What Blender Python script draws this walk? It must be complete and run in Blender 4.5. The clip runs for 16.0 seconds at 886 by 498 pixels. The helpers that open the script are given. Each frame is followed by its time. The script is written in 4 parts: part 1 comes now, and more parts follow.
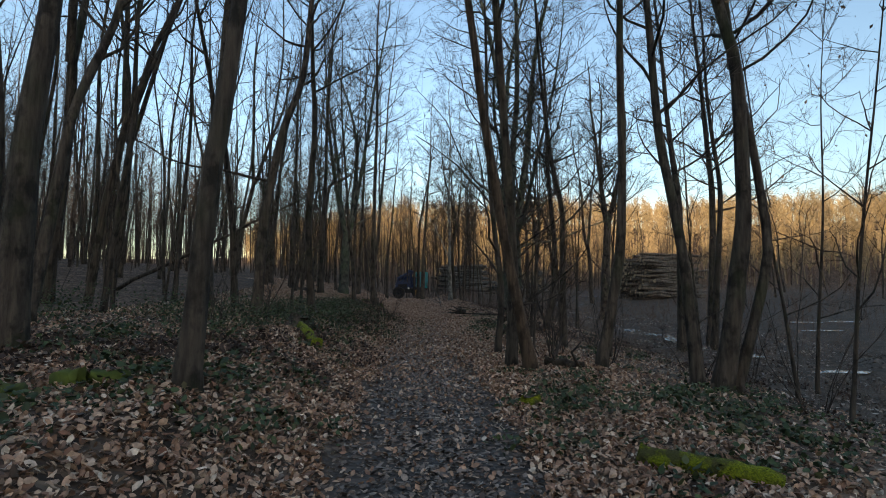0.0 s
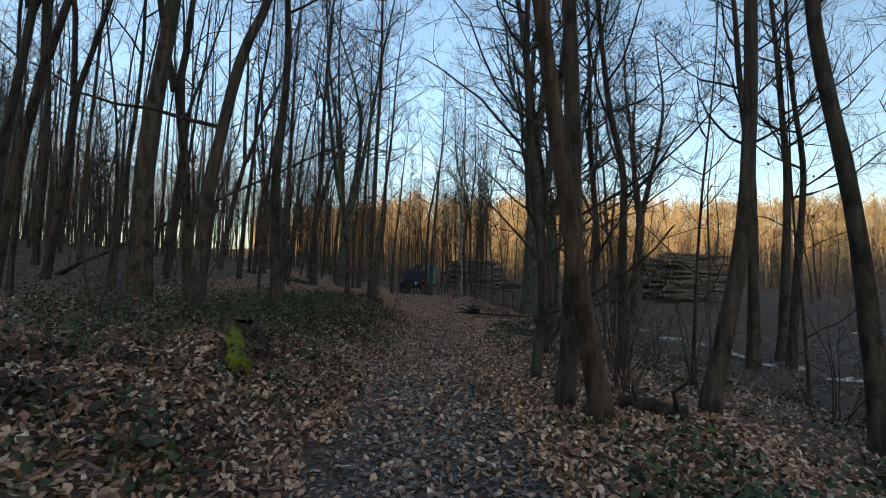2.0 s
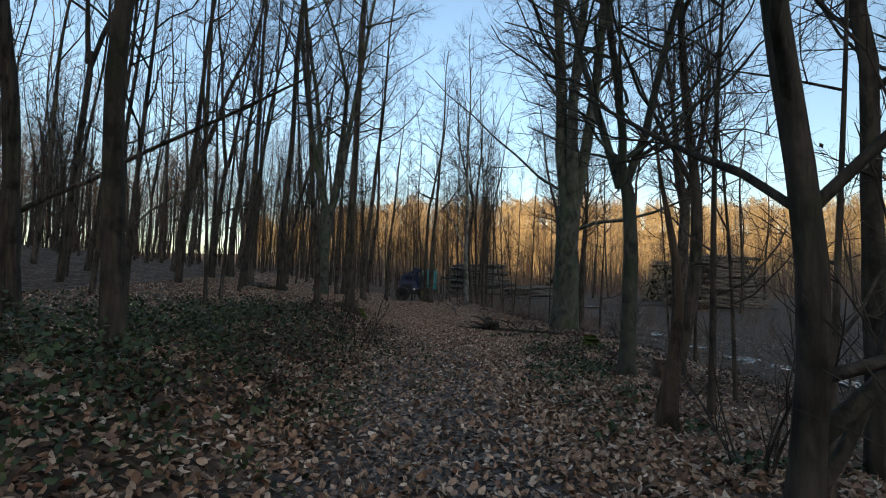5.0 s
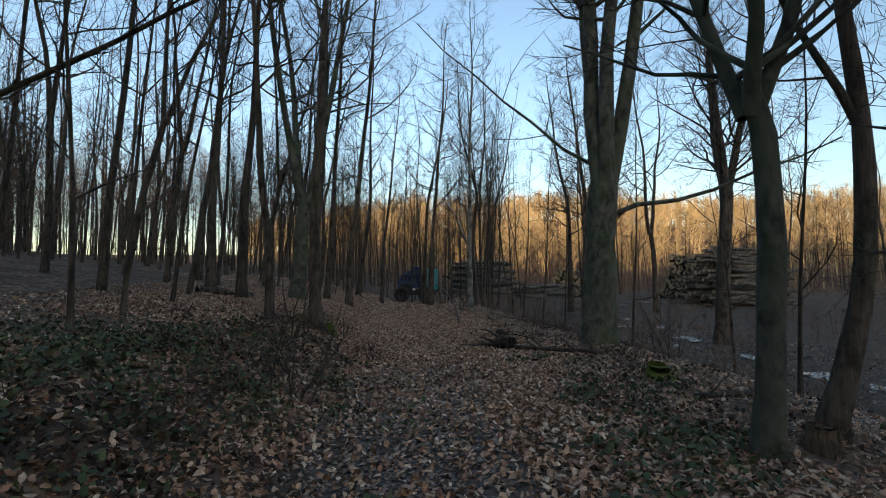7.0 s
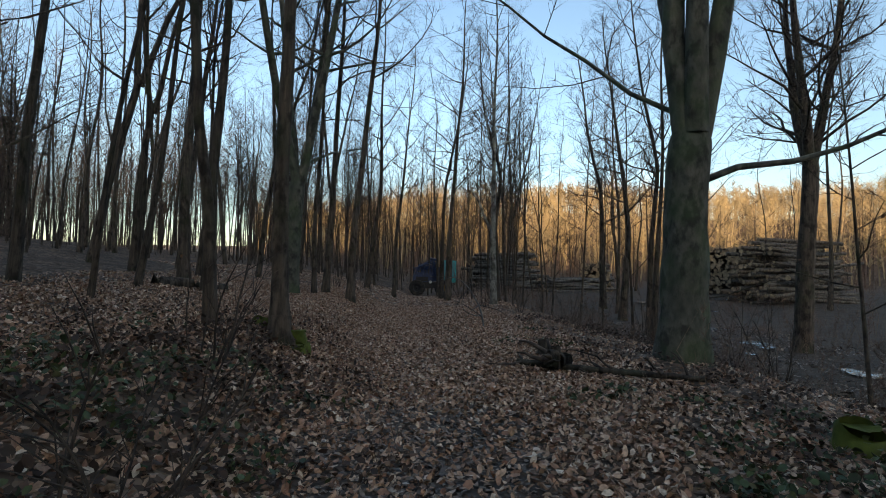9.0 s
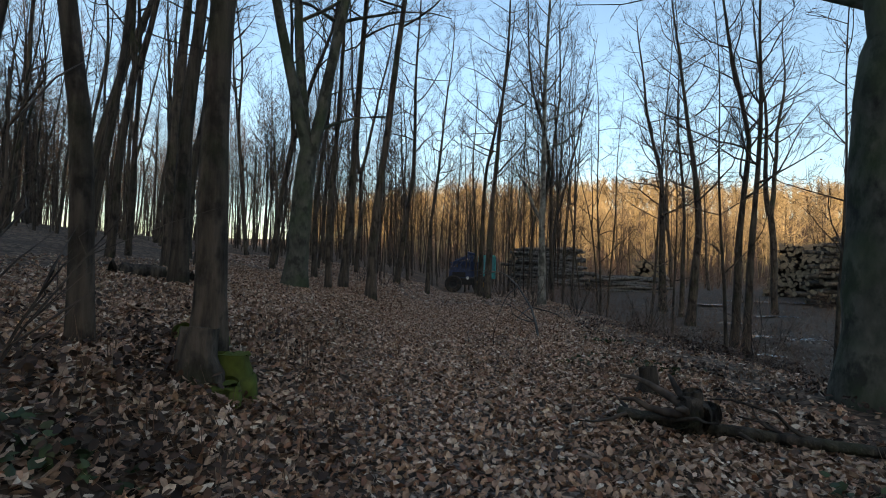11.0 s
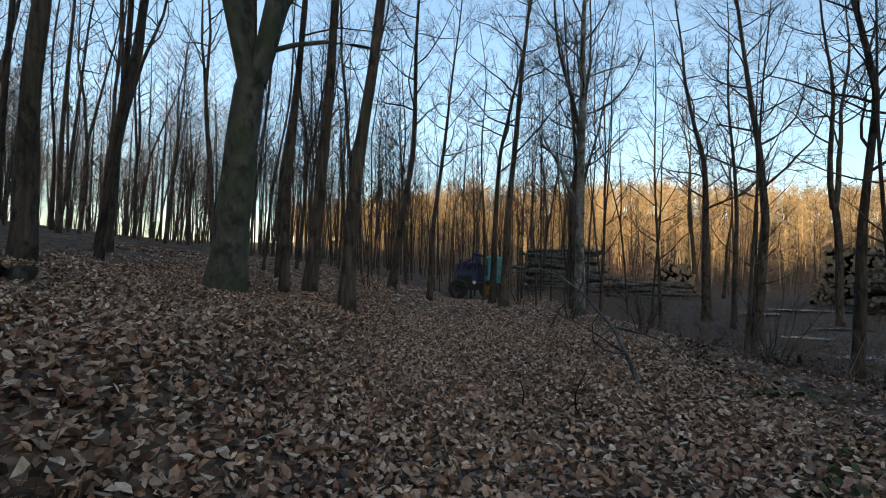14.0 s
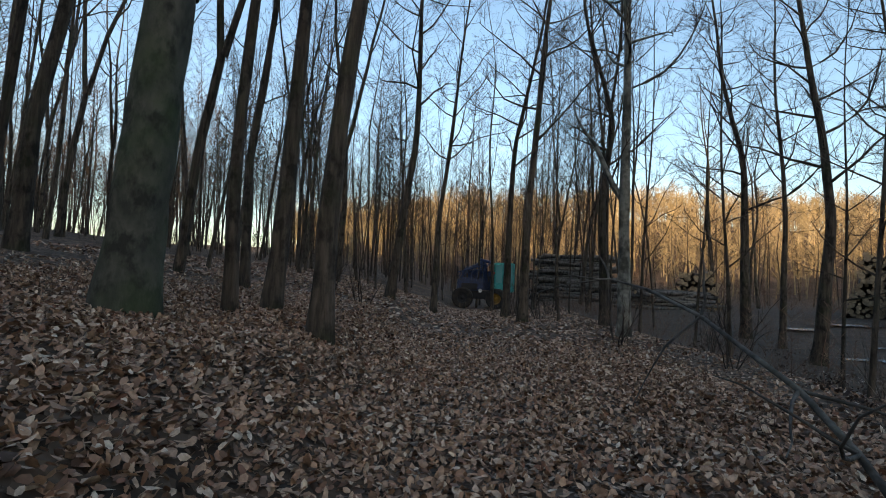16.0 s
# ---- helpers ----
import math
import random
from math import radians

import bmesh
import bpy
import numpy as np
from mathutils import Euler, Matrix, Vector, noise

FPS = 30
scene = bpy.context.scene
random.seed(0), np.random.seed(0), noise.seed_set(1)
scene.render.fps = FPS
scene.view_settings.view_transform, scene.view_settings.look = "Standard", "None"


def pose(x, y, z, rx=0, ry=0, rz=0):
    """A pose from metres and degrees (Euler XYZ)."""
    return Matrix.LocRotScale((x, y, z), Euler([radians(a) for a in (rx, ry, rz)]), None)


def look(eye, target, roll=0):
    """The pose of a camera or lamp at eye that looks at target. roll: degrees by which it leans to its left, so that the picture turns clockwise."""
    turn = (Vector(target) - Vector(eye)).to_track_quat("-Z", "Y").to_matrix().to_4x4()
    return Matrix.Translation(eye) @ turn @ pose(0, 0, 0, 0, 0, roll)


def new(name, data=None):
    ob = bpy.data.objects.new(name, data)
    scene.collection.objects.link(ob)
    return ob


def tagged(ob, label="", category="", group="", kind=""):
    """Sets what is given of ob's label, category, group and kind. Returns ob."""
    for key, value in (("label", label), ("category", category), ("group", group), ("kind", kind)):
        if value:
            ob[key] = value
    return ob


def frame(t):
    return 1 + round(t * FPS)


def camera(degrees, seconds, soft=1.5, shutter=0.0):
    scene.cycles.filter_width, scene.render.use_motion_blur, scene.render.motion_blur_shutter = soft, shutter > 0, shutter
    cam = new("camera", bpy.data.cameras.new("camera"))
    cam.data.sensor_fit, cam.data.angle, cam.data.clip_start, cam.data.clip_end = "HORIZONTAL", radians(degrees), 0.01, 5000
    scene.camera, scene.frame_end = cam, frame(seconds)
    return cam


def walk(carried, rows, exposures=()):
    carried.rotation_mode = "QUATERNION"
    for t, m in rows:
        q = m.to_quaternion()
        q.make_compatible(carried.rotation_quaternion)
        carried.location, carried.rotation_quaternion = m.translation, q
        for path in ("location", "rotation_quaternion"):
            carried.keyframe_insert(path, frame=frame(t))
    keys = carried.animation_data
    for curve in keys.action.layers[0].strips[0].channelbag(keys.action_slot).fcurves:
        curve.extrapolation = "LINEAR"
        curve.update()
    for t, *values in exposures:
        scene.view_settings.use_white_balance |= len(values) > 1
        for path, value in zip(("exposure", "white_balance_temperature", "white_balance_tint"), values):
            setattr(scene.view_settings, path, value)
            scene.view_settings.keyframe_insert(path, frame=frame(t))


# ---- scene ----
cam = camera(80.0, 16.0, 1.0)
PATH = [
    (0, (0.055, -1.59, 1.659), (0.029, 0.406, 1.776), -0.3),
    (0.5, (0.074, -0.702, 1.651), (0.06, 1.295, 1.766), 0.4),
    (1, (0.063, 0.246, 1.622), (0.027, 2.243, 1.733), 0.9),
    (1.5, (0.054, 1.305, 1.523), (0.003, 3.301, 1.631), 1.2),
    (2, (-0.063, 2.244, 1.528), (-0.126, 4.24, 1.632), 1.2),
    (2.5, (-0.147, 3.199, 1.436), (-0.21, 5.194, 1.548), 1.3),
    (3, (-0.256, 4.163, 1.406), (-0.317, 6.158, 1.527), 1.7),
    (3.5, (-0.375, 5.043, 1.376), (-0.433, 7.038, 1.504), 1.9),
    (4, (-0.445, 5.921, 1.352), (-0.495, 7.916, 1.486), 1.9),
    (4.2, (-0.492, 6.262, 1.328), (-0.541, 8.257, 1.46), 1.8),
    (6.3, (-0.277, 10.343, 1.563), (-0.357, 12.337, 1.682), 0.1),
    (6.5, (-0.333, 10.708, 1.554), (-0.412, 12.703, 1.669), 0.1),
    (7, (-0.408, 11.611, 1.514), (-0.478, 13.606, 1.634), 0.2),
    (7.5, (-0.511, 12.554, 1.498), (-0.574, 14.549, 1.619), 0.2),
    (8, (-0.547, 13.398, 1.507), (-0.611, 15.394, 1.627), 0.1),
    (8.5, (-0.575, 14.307, 1.466), (-0.655, 16.302, 1.576), 0.1),
    (9, (-0.615, 15.173, 1.463), (-0.752, 17.167, 1.556), 0.7),
    (9.5, (-0.619, 16.079, 1.403), (-0.821, 18.067, 1.48), 1.3),
    (10, (-0.687, 16.962, 1.39), (-0.937, 18.945, 1.465), 1.9),
    (10.2, (-0.709, 17.274, 1.381), (-0.973, 19.255, 1.451), 2.0),
    (12.3, (-1.445, 20.563, 1.215), (-1.724, 22.541, 1.306), 1.4),
    (12.5, (-1.481, 20.894, 1.185), (-1.756, 22.874, 1.273), 1.3),
    (13, (-1.606, 21.774, 1.186), (-1.871, 23.755, 1.277), 1.1),
    (13.5, (-1.729, 22.54, 1.176), (-2.008, 24.518, 1.269), 1.9),
    (14, (-1.867, 23.379, 1.167), (-2.146, 25.357, 1.265), 1.8),
    (14.5, (-2.058, 24.187, 1.202), (-2.36, 26.161, 1.31), 2.2),
    (15, (-2.201, 25.0, 1.208), (-2.501, 26.974, 1.32), 2.0),
    (15.5, (-2.427, 25.779, 1.224), (-2.719, 27.753, 1.343), 2.1),
    (16, (-2.608, 26.528, 1.227), (-2.884, 28.505, 1.349), 2.3),
]
walk(cam, [(t, look(eye, target, roll)) for t, eye, target, roll in PATH], [(0.0, 1.08, 6550, 8), (7.0, 1.09, 6550, 8), (16.0, 1.13, 6550, 8)])

# ---- world, sun, exposure ----
SUN_TO = Vector((0.22, -0.975, 0.0)).normalized() * math.cos(radians(11.0)) + Vector((0, 0, math.sin(radians(11.0))))
world = bpy.data.worlds.new("sky")
scene.world = world
world.use_nodes = True
wn = world.node_tree.nodes
wn.clear()
sky = wn.new("ShaderNodeTexSky")
sky.sky_type = "NISHITA"
sky.sun_disc = False
sky.sun_elevation, sky.sun_rotation = radians(11.0), math.atan2(SUN_TO.x, SUN_TO.y)
sky.air_density, sky.dust_density, sky.ozone_density = 1.0, 1.6, 1.3
bg = wn.new("ShaderNodeBackground")
bg.inputs["Strength"].default_value = 0.15
wout = wn.new("ShaderNodeOutputWorld")
world.node_tree.links.new(sky.outputs[0], bg.inputs[0])
world.node_tree.links.new(bg.outputs[0], wout.inputs[0])

sun_data = bpy.data.lights.new("sun", "SUN")
sun_data.energy, sun_data.angle, sun_data.color = 5.0, radians(0.6), (1.0, 0.69, 0.38)
sun = new("sun", sun_data)
sun.matrix_world = look(SUN_TO * 400, (0, 0, 0))


# ---- materials ----
def material(name, base, rough=0.8, metal=0.0):
    m = bpy.data.materials.new(name)
    m.use_nodes = True
    b = m.node_tree.nodes["Principled BSDF"]
    b.inputs["Base Color"].default_value = (*base, 1)
    b.inputs["Roughness"].default_value = rough
    b.inputs["Metallic"].default_value = metal
    b.inputs["Specular IOR Level"].default_value = 0.3
    return m, m.node_tree, b


def node(tree, kind, **values):
    n = tree.nodes.new(kind)
    for key, value in values.items():
        n.inputs[key].default_value = value
    return n


def ramp(tree, source, stops):
    n = tree.nodes.new("ShaderNodeValToRGB")
    els = n.color_ramp.elements
    while len(els) < len(stops):
        els.new(0.5)
    for el, (at, col) in zip(els, stops):
        el.position, el.color = at, (*col, 1)
    tree.links.new(source, n.inputs[0])
    return n.outputs[0]


def mixed(tree, fac, a, b):
    n = tree.nodes.new("ShaderNodeMix")
    n.data_type = "RGBA"
    if isinstance(fac, float):
        n.inputs[0].default_value = fac
    else:
        tree.links.new(fac, n.inputs[0])
    for slot, v in ((6, a), (7, b)):
        if isinstance(v, tuple):
            n.inputs[slot].default_value = (*v, 1)
        else:
            tree.links.new(v, n.inputs[slot])
    return n.outputs[2]


def noise_of(tree, scale, detail=4.0, stretch=(1, 1, 1), coord="Object"):
    tc = tree.nodes.new("ShaderNodeTexCoord")
    mp = node(tree, "ShaderNodeMapping")
    mp.inputs["Scale"].default_value = stretch
    tree.links.new(tc.outputs[coord], mp.inputs[0])
    n = node(tree, "ShaderNodeTexNoise", Scale=scale, Detail=detail, Roughness=0.6)
    tree.links.new(mp.outputs[0], n.inputs["Vector"])
    return n.outputs[0]


def bumped(tree, b, height, strength, distance=0.02):
    n = node(tree, "ShaderNodeBump", Strength=strength, Distance=distance)
    tree.links.new(height, n.inputs["Height"])
    tree.links.new(n.outputs[0], b.inputs["Normal"])


def bark(name, dark, light, algae, algae_amount, ridge=14.0, flat=0.12, bump=0.7):
    m, t, b = material(name, dark, 0.9)
    fine = noise_of(t, ridge, 6.0, (1, 1, flat))
    big = noise_of(t, 1.3, 3.0)
    blot = noise_of(t, 4.5, 4.0, (1, 1, 0.6))
    col = ramp(t, fine, [(0.3, dark), (0.68, light)])
    col = mixed(t, ramp(t, blot, [(0.48, (0, 0, 0)), (0.62, (0.8, 0.8, 0.8))]), col, tuple(v * 0.4 for v in dark))
    mask = ramp(t, big, [(0.62 - algae_amount, (0, 0, 0)), (0.78 - algae_amount * 0.5, (0.7, 0.7, 0.7))])
    col = mixed(t, mask, col, algae)
    info = t.nodes.new("ShaderNodeObjectInfo")
    hue = node(t, "ShaderNodeHueSaturation", Saturation=1.0)
    spread = node(t, "ShaderNodeMapRange")
    spread.inputs["To Min"].default_value, spread.inputs["To Max"].default_value = 0.75, 1.25
    t.links.new(info.outputs["Random"], spread.inputs[0])
    t.links.new(spread.outputs[0], hue.inputs["Value"])
    t.links.new(col, hue.inputs["Color"])
    t.links.new(hue.outputs[0], b.inputs["Base Color"])
    bumped(t, b, fine, min(1.0, bump * 1.4), 0.05)
    return m


M_BARK = bark("furrowed_bark", (0.024, 0.019, 0.015), (0.11, 0.088, 0.068), (0.042, 0.05, 0.022), 0.12)
M_BEECH = bark("beech_bark", (0.034, 0.036, 0.029), (0.11, 0.108, 0.086), (0.055, 0.08, 0.036), 0.17, 5.0, 0.5, 0.5)
M_DEAD = bark("barkless_wood", (0.04, 0.027, 0.018), (0.125, 0.088, 0.06), (0.03, 0.032, 0.02), 0.05, 20.0, 0.05, 0.8)
M_TWIG = bark("twig_bark", (0.036, 0.028, 0.023), (0.095, 0.072, 0.056), (0.05, 0.05, 0.03), 0.0, 6.0, 1.0, 0.0)
M_BIRCH = bark("speckled_bark", (0.06, 0.06, 0.052), (0.25, 0.245, 0.215), (0.05, 0.055, 0.04), 0.12, 5.0, 1.2, 0.3)


def leafy(name, stops, rough=0.75):
    m, t, b = material(name, stops[0][1], rough)
    geo = t.nodes.new("ShaderNodeNewGeometry")
    col = ramp(t, geo.outputs["Random Per Island"], stops)
    grain = noise_of(t, 30.0, 3.0)
    col = mixed(t, ramp(t, grain, [(0.35, (0.5, 0.5, 0.5)), (0.7, (0.0, 0.0, 0.0))]), col, (0.05, 0.035, 0.025))
    t.links.new(col, b.inputs["Base Color"])
    return m


M_LEAF = leafy("dead_leaves", [(0.0, (0.05, 0.03, 0.02)), (0.2, (0.30, 0.165, 0.10)), (0.42, (0.63, 0.43, 0.29)), (0.62, (0.25, 0.11, 0.062)), (0.82, (0.58, 0.375, 0.245)), (1.0, (0.82, 0.69, 0.54))], 0.55)
M_PATHLEAF = leafy("wet_trodden_leaves", [(0.0, (0.06, 0.045, 0.038)), (0.5, (0.19, 0.145, 0.115)), (0.85, (0.30, 0.235, 0.19)), (1.0, (0.44, 0.36, 0.29))], 0.45)
M_DRYLEAF = leafy("withered_foliage", [(0.0, (0.10, 0.06, 0.035)), (1.0, (0.26, 0.16, 0.09))])
M_GREEN = leafy("bramble_leaves", [(0.0, (0.016, 0.036, 0.014)), (0.5, (0.034, 0.07, 0.024)), (0.85, (0.075, 0.11, 0.034)), (1.0, (0.11, 0.062, 0.036))], 0.6)
M_STALK = leafy("dry_stalks", [(0.0, (0.10, 0.06, 0.045)), (0.6, (0.17, 0.10, 0.07)), (1.0, (0.30, 0.24, 0.17))])
# Bright gold puts part of the low sunlight into the twig colour.
M_HILL = leafy("far_twigs_painted_sunlit", [(0.0, (0.26, 0.20, 0.115)), (0.6, (0.42, 0.325, 0.185)), (1.0, (0.55, 0.43, 0.25))])


def plain(name, base, rough, metal=0.0, spots=None):
    m, t, b = material(name, base, rough, metal)
    n = noise_of(t, 7.0, 5.0)
    col = ramp(t, n, [(0.35, tuple(v * 0.55 for v in base)), (0.65, base)])
    if spots:
        col = mixed(t, ramp(t, noise_of(t, 2.5, 4.0), [(0.52, (0, 0, 0)), (0.7, (0.8, 0.8, 0.8))]), col, spots)
    t.links.new(col, b.inputs["Base Color"])
    return m


def moss_material():
    m, t, b = material("moss", (0.15, 0.19, 0.02), 1.0)
    fine = noise_of(t, 60.0, 5.0)
    big = noise_of(t, 5.0, 3.0)
    col = ramp(t, fine, [(0.3, (0.06, 0.08, 0.006)), (0.66, (0.25, 0.28, 0.012))])
    col = mixed(t, ramp(t, big, [(0.48, (0, 0, 0)), (0.62, (0.85, 0.85, 0.85))]), col, (0.045, 0.04, 0.022))
    t.links.new(col, b.inputs["Base Color"])
    bumped(t, b, fine, 1.0, 0.03)
    return m


M_MOSS = moss_material()
M_OLDMOSS = plain("dark_moss", (0.10, 0.125, 0.022), 1.0, 0.0, (0.035, 0.035, 0.02))


def ground_material():
    m, t, b = material("woodland_floor", (0.1, 0.07, 0.05), 0.95)
    tc = t.nodes.new("ShaderNodeTexCoord")
    warp = node(t, "ShaderNodeTexNoise", Scale=3.0, Detail=2.0)
    t.links.new(tc.outputs["Object"], warp.inputs["Vector"])
    add = t.nodes.new("ShaderNodeVectorMath")
    add.operation = "ADD"
    scaled = t.nodes.new("ShaderNodeVectorMath")
    scaled.operation = "SCALE"
    scaled.inputs["Scale"].default_value = 0.25
    t.links.new(warp.outputs["Color"], scaled.inputs[0])
    t.links.new(tc.outputs["Object"], add.inputs[0])
    t.links.new(scaled.outputs[0], add.inputs[1])
    cells = node(t, "ShaderNodeTexVoronoi", Scale=11.0, Randomness=1.0)
    t.links.new(add.outputs[0], cells.inputs["Vector"])
    sep = t.nodes.new("ShaderNodeSeparateColor")
    t.links.new(cells.outputs["Color"], sep.inputs[0])
    leaves = ramp(t, sep.outputs[0], [(0.0, (0.035, 0.023, 0.016)), (0.45, (0.13, 0.083, 0.055)), (0.75, (0.28, 0.195, 0.135)), (1.0, (0.08, 0.046, 0.03))])
    soil = ramp(t, noise_of(t, 8.0, 5.0), [(0.3, (0.02, 0.016, 0.012)), (0.7, (0.055, 0.042, 0.032))])
    col = mixed(t, ramp(t, noise_of(t, 0.7, 4.0), [(0.35, (0.25, 0.25, 0.25)), (0.6, (0.85, 0.85, 0.85))]), soil, leaves)
    at = t.nodes.new("ShaderNodeAttribute")
    at.attribute_name = "trodden"
    mud = ramp(t, noise_of(t, 6.0, 6.0), [(0.3, (0.03, 0.027, 0.025)), (0.7, (0.095, 0.083, 0.075))])
    col = mixed(t, at.outputs["Fac"], col, mud)
    wet = t.nodes.new("ShaderNodeAttribute")
    wet.attribute_name = "boggy"
    bog = ramp(t, noise_of(t, 2.0, 6.0), [(0.3, (0.025, 0.022, 0.018)), (0.55, (0.07, 0.055, 0.042)), (0.75, (0.12, 0.09, 0.065))])
    col = mixed(t, wet.outputs["Fac"], col, bog)
    t.links.new(col, b.inputs["Base Color"])
    rough = node(t, "ShaderNodeMapRange")
    rough.inputs["To Min"].default_value, rough.inputs["To Max"].default_value = 0.95, 0.6
    t.links.new(at.outputs["Fac"], rough.inputs[0])
    t.links.new(rough.outputs[0], b.inputs["Roughness"])
    bumped(t, b, cells.outputs["Distance"], 0.8, 0.05)
    return m


M_GROUND = ground_material()


M_TEAL = plain("teal_paint", (0.04, 0.34, 0.33), 0.45, 0.0, (0.05, 0.07, 0.06))
M_NAVY = plain("dark_blue_paint", (0.022, 0.042, 0.11), 0.5, 0.0, (0.03, 0.03, 0.03))
M_BLACK = plain("black_steel", (0.018, 0.018, 0.02), 0.6)
M_RUBBER = plain("muddy_rubber", (0.03, 0.028, 0.026), 0.9, 0.0, (0.09, 0.07, 0.05))
M_YELLOW = plain("yellow_paint", (0.30, 0.16, 0.02), 0.7, 0.0, (0.07, 0.05, 0.03))
M_LAMPGLASS = plain("headlight_glass", (0.8, 0.8, 0.78), 0.15)
M_REDLAMP = plain("red_lamp_glass", (0.5, 0.04, 0.03), 0.3)
M_LOG = bark("log_bark", (0.05, 0.042, 0.034), (0.165, 0.14, 0.112), (0.10, 0.09, 0.06), 0.02, 8.0, 1.0, 0.4)
M_LOGGREY = bark("weathered_log_bark", (0.05, 0.048, 0.045), (0.15, 0.145, 0.135), (0.09, 0.09, 0.07), 0.02, 8.0, 1.0, 0.4)
M_CUT = plain("sawn_log_end", (0.33, 0.26, 0.17), 0.85, 0.0, (0.16, 0.12, 0.08))

M_GLASS, gt, gb = material("cab_glass", (0.10, 0.28, 0.29), 0.08)
gb.inputs["Specular IOR Level"].default_value = 0.8
M_WATER, wt, wb = material("patchy_puddle", (0.5, 0.57, 0.63), 0.22)
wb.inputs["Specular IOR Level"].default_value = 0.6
# Noise breaks the dark puddle colour up with pale blue-grey patches.
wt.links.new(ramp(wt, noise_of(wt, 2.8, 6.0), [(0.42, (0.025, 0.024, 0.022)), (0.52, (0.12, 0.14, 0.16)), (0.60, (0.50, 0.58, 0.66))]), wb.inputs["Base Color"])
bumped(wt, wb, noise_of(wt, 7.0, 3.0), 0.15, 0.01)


# ---- terrain ----
PX, PV = (-8, 6, 14, 22, 28, 33, 45, 60), (0.2, -0.2, -0.75, -1.25, -2.15, -3.0, -4.4, -5.6)


def sstep(a, b, v):
    t = np.clip((v - a) / (b - a), 0.0, 1.0)
    return t * t * (3 - 2 * t)


def mid(y):
    return np.interp(y, PX, PV)


def waves(x, y, scale):
    return (np.sin(x * 1.7 * scale + 1.3 * np.sin(y * 0.9 * scale)) + np.sin(y * 2.1 * scale + 1.7 * np.sin(x * 1.1 * scale + 2.0)) + np.sin((x + y) * 1.3 * scale + 0.7)) / 3


def gz(x, y):
    """Height of the ground: path, bank, boggy clearing, far hill and an unseen hill added behind to keep the sun off.
    """
    x, y = np.asarray(x, float), np.asarray(y, float)
    d = x - mid(y)
    a = -d
    left = 0.68 * sstep(0.7, 2.7, a) + (0.05 + 0.08 * sstep(14, 30, y)) * np.clip(np.minimum(a, 16.0) - 3.0, 0, None) + 1.3 * sstep(15, 30, a)
    right = -1.05 * sstep(0, 1, (d - 2.2 - 1.8 * sstep(14, 21, y)) / (7.3 - 1.8 * sstep(14, 21, y)))
    z = np.where(a > 0, left, right)
    off = sstep(0.6, 2.5, np.abs(d))
    z = z + 0.05 * off * waves(x, y, 0.9) + 0.018 * waves(x, y, 3.1) * (0.5 + 0.5 * off)
    z = z - 0.03 * np.exp(-((d / 0.7) ** 2))
    z = z - 0.5 * sstep(40, 62, y) * (1 - sstep(1.5, 7.0, d)) * (1 - sstep(2.0, 8.0, a)) + 0.95 * sstep(46, 68, y) * sstep(3.0, 8.0, d)
    rad = np.hypot(x * 0.9, y - 10)
    ahead = sstep(-40, 30, y + 0.35 * x)
    theta = np.arctan2(x, np.maximum(y - 10, 1.0))
    ahead = ahead * (0.32 + 0.68 * sstep(-0.40, -0.06, theta))
    z = z + ahead * 20.5 * sstep(88, 205, rad) * (1.0 + 0.12 * np.sin(x * 0.021 + 1.0) + 0.05 * np.sin(x * 0.06))
    # Unseen ridge added behind the start; its height sets the shadow line.
    back = -y * 0.975 + x * 0.22
    z = z + 66.0 * (1 + 0.05 * np.sin(x * 0.031 + 0.5) + 0.04 * np.sin(x * 0.083 + y * 0.047)) * sstep(70, 205, back) * (1 - 0.5 * sstep(260, 700, back))
    return z


def height(x, y):
    return float(gz(x, y))


def grid_line(lo, hi, step, reach, growth=1.16):
    core = list(np.arange(lo, hi + step / 2, step))
    up, s, v = [], step, hi
    while v < reach:
        s *= growth
        v += s
        up.append(v)
    down, s, v = [], step, lo
    while v > -reach:
        s *= growth
        v -= s
        down.append(v)
    return np.array(down[::-1] + core + up)


def np_mesh(name, verts, faces, mat, smooth=False):
    """A mesh from an array of vertices and one of faces that all have the same number of corners."""
    me = bpy.data.meshes.new(name)
    verts, faces = np.asarray(verts, np.float32), np.asarray(faces, np.int32)
    n, k = faces.shape
    me.vertices.add(len(verts))
    me.vertices.foreach_set("co", verts.ravel())
    me.loops.add(n * k)
    me.loops.foreach_set("vertex_index", faces.ravel())
    me.polygons.add(n)
    me.polygons.foreach_set("loop_start", np.arange(0, n * k, k, dtype=np.int32))
    me.polygons.foreach_set("use_smooth", np.full(n, smooth))
    me.update(calc_edges=True)
    me.materials.append(mat)
    return me


gx, gy = grid_line(-11.0, 12.0, 0.22, 3000), grid_line(-5.0, 44.0, 0.25, 3000)
XX, YY = np.meshgrid(gx, gy)
ZZ = gz(XX, YY)
far_flat = sstep(500, 1500, np.hypot(XX, YY))
ZZ = ZZ * (1 - 0.5 * far_flat)
gi = np.arange(len(gx) * len(gy)).reshape(len(gy), len(gx))
ground_mesh = np_mesh("ground", np.stack([XX.ravel(), YY.ravel(), ZZ.ravel()], 1), np.stack([gi[:-1, :-1].ravel(), gi[:-1, 1:].ravel(), gi[1:, 1:].ravel(), gi[1:, :-1].ravel()], 1), M_GROUND, True)
DD = XX - mid(YY) + 0.25 * waves(XX, YY, 1.1)
att = ground_mesh.attributes.new("trodden", "FLOAT", "POINT")
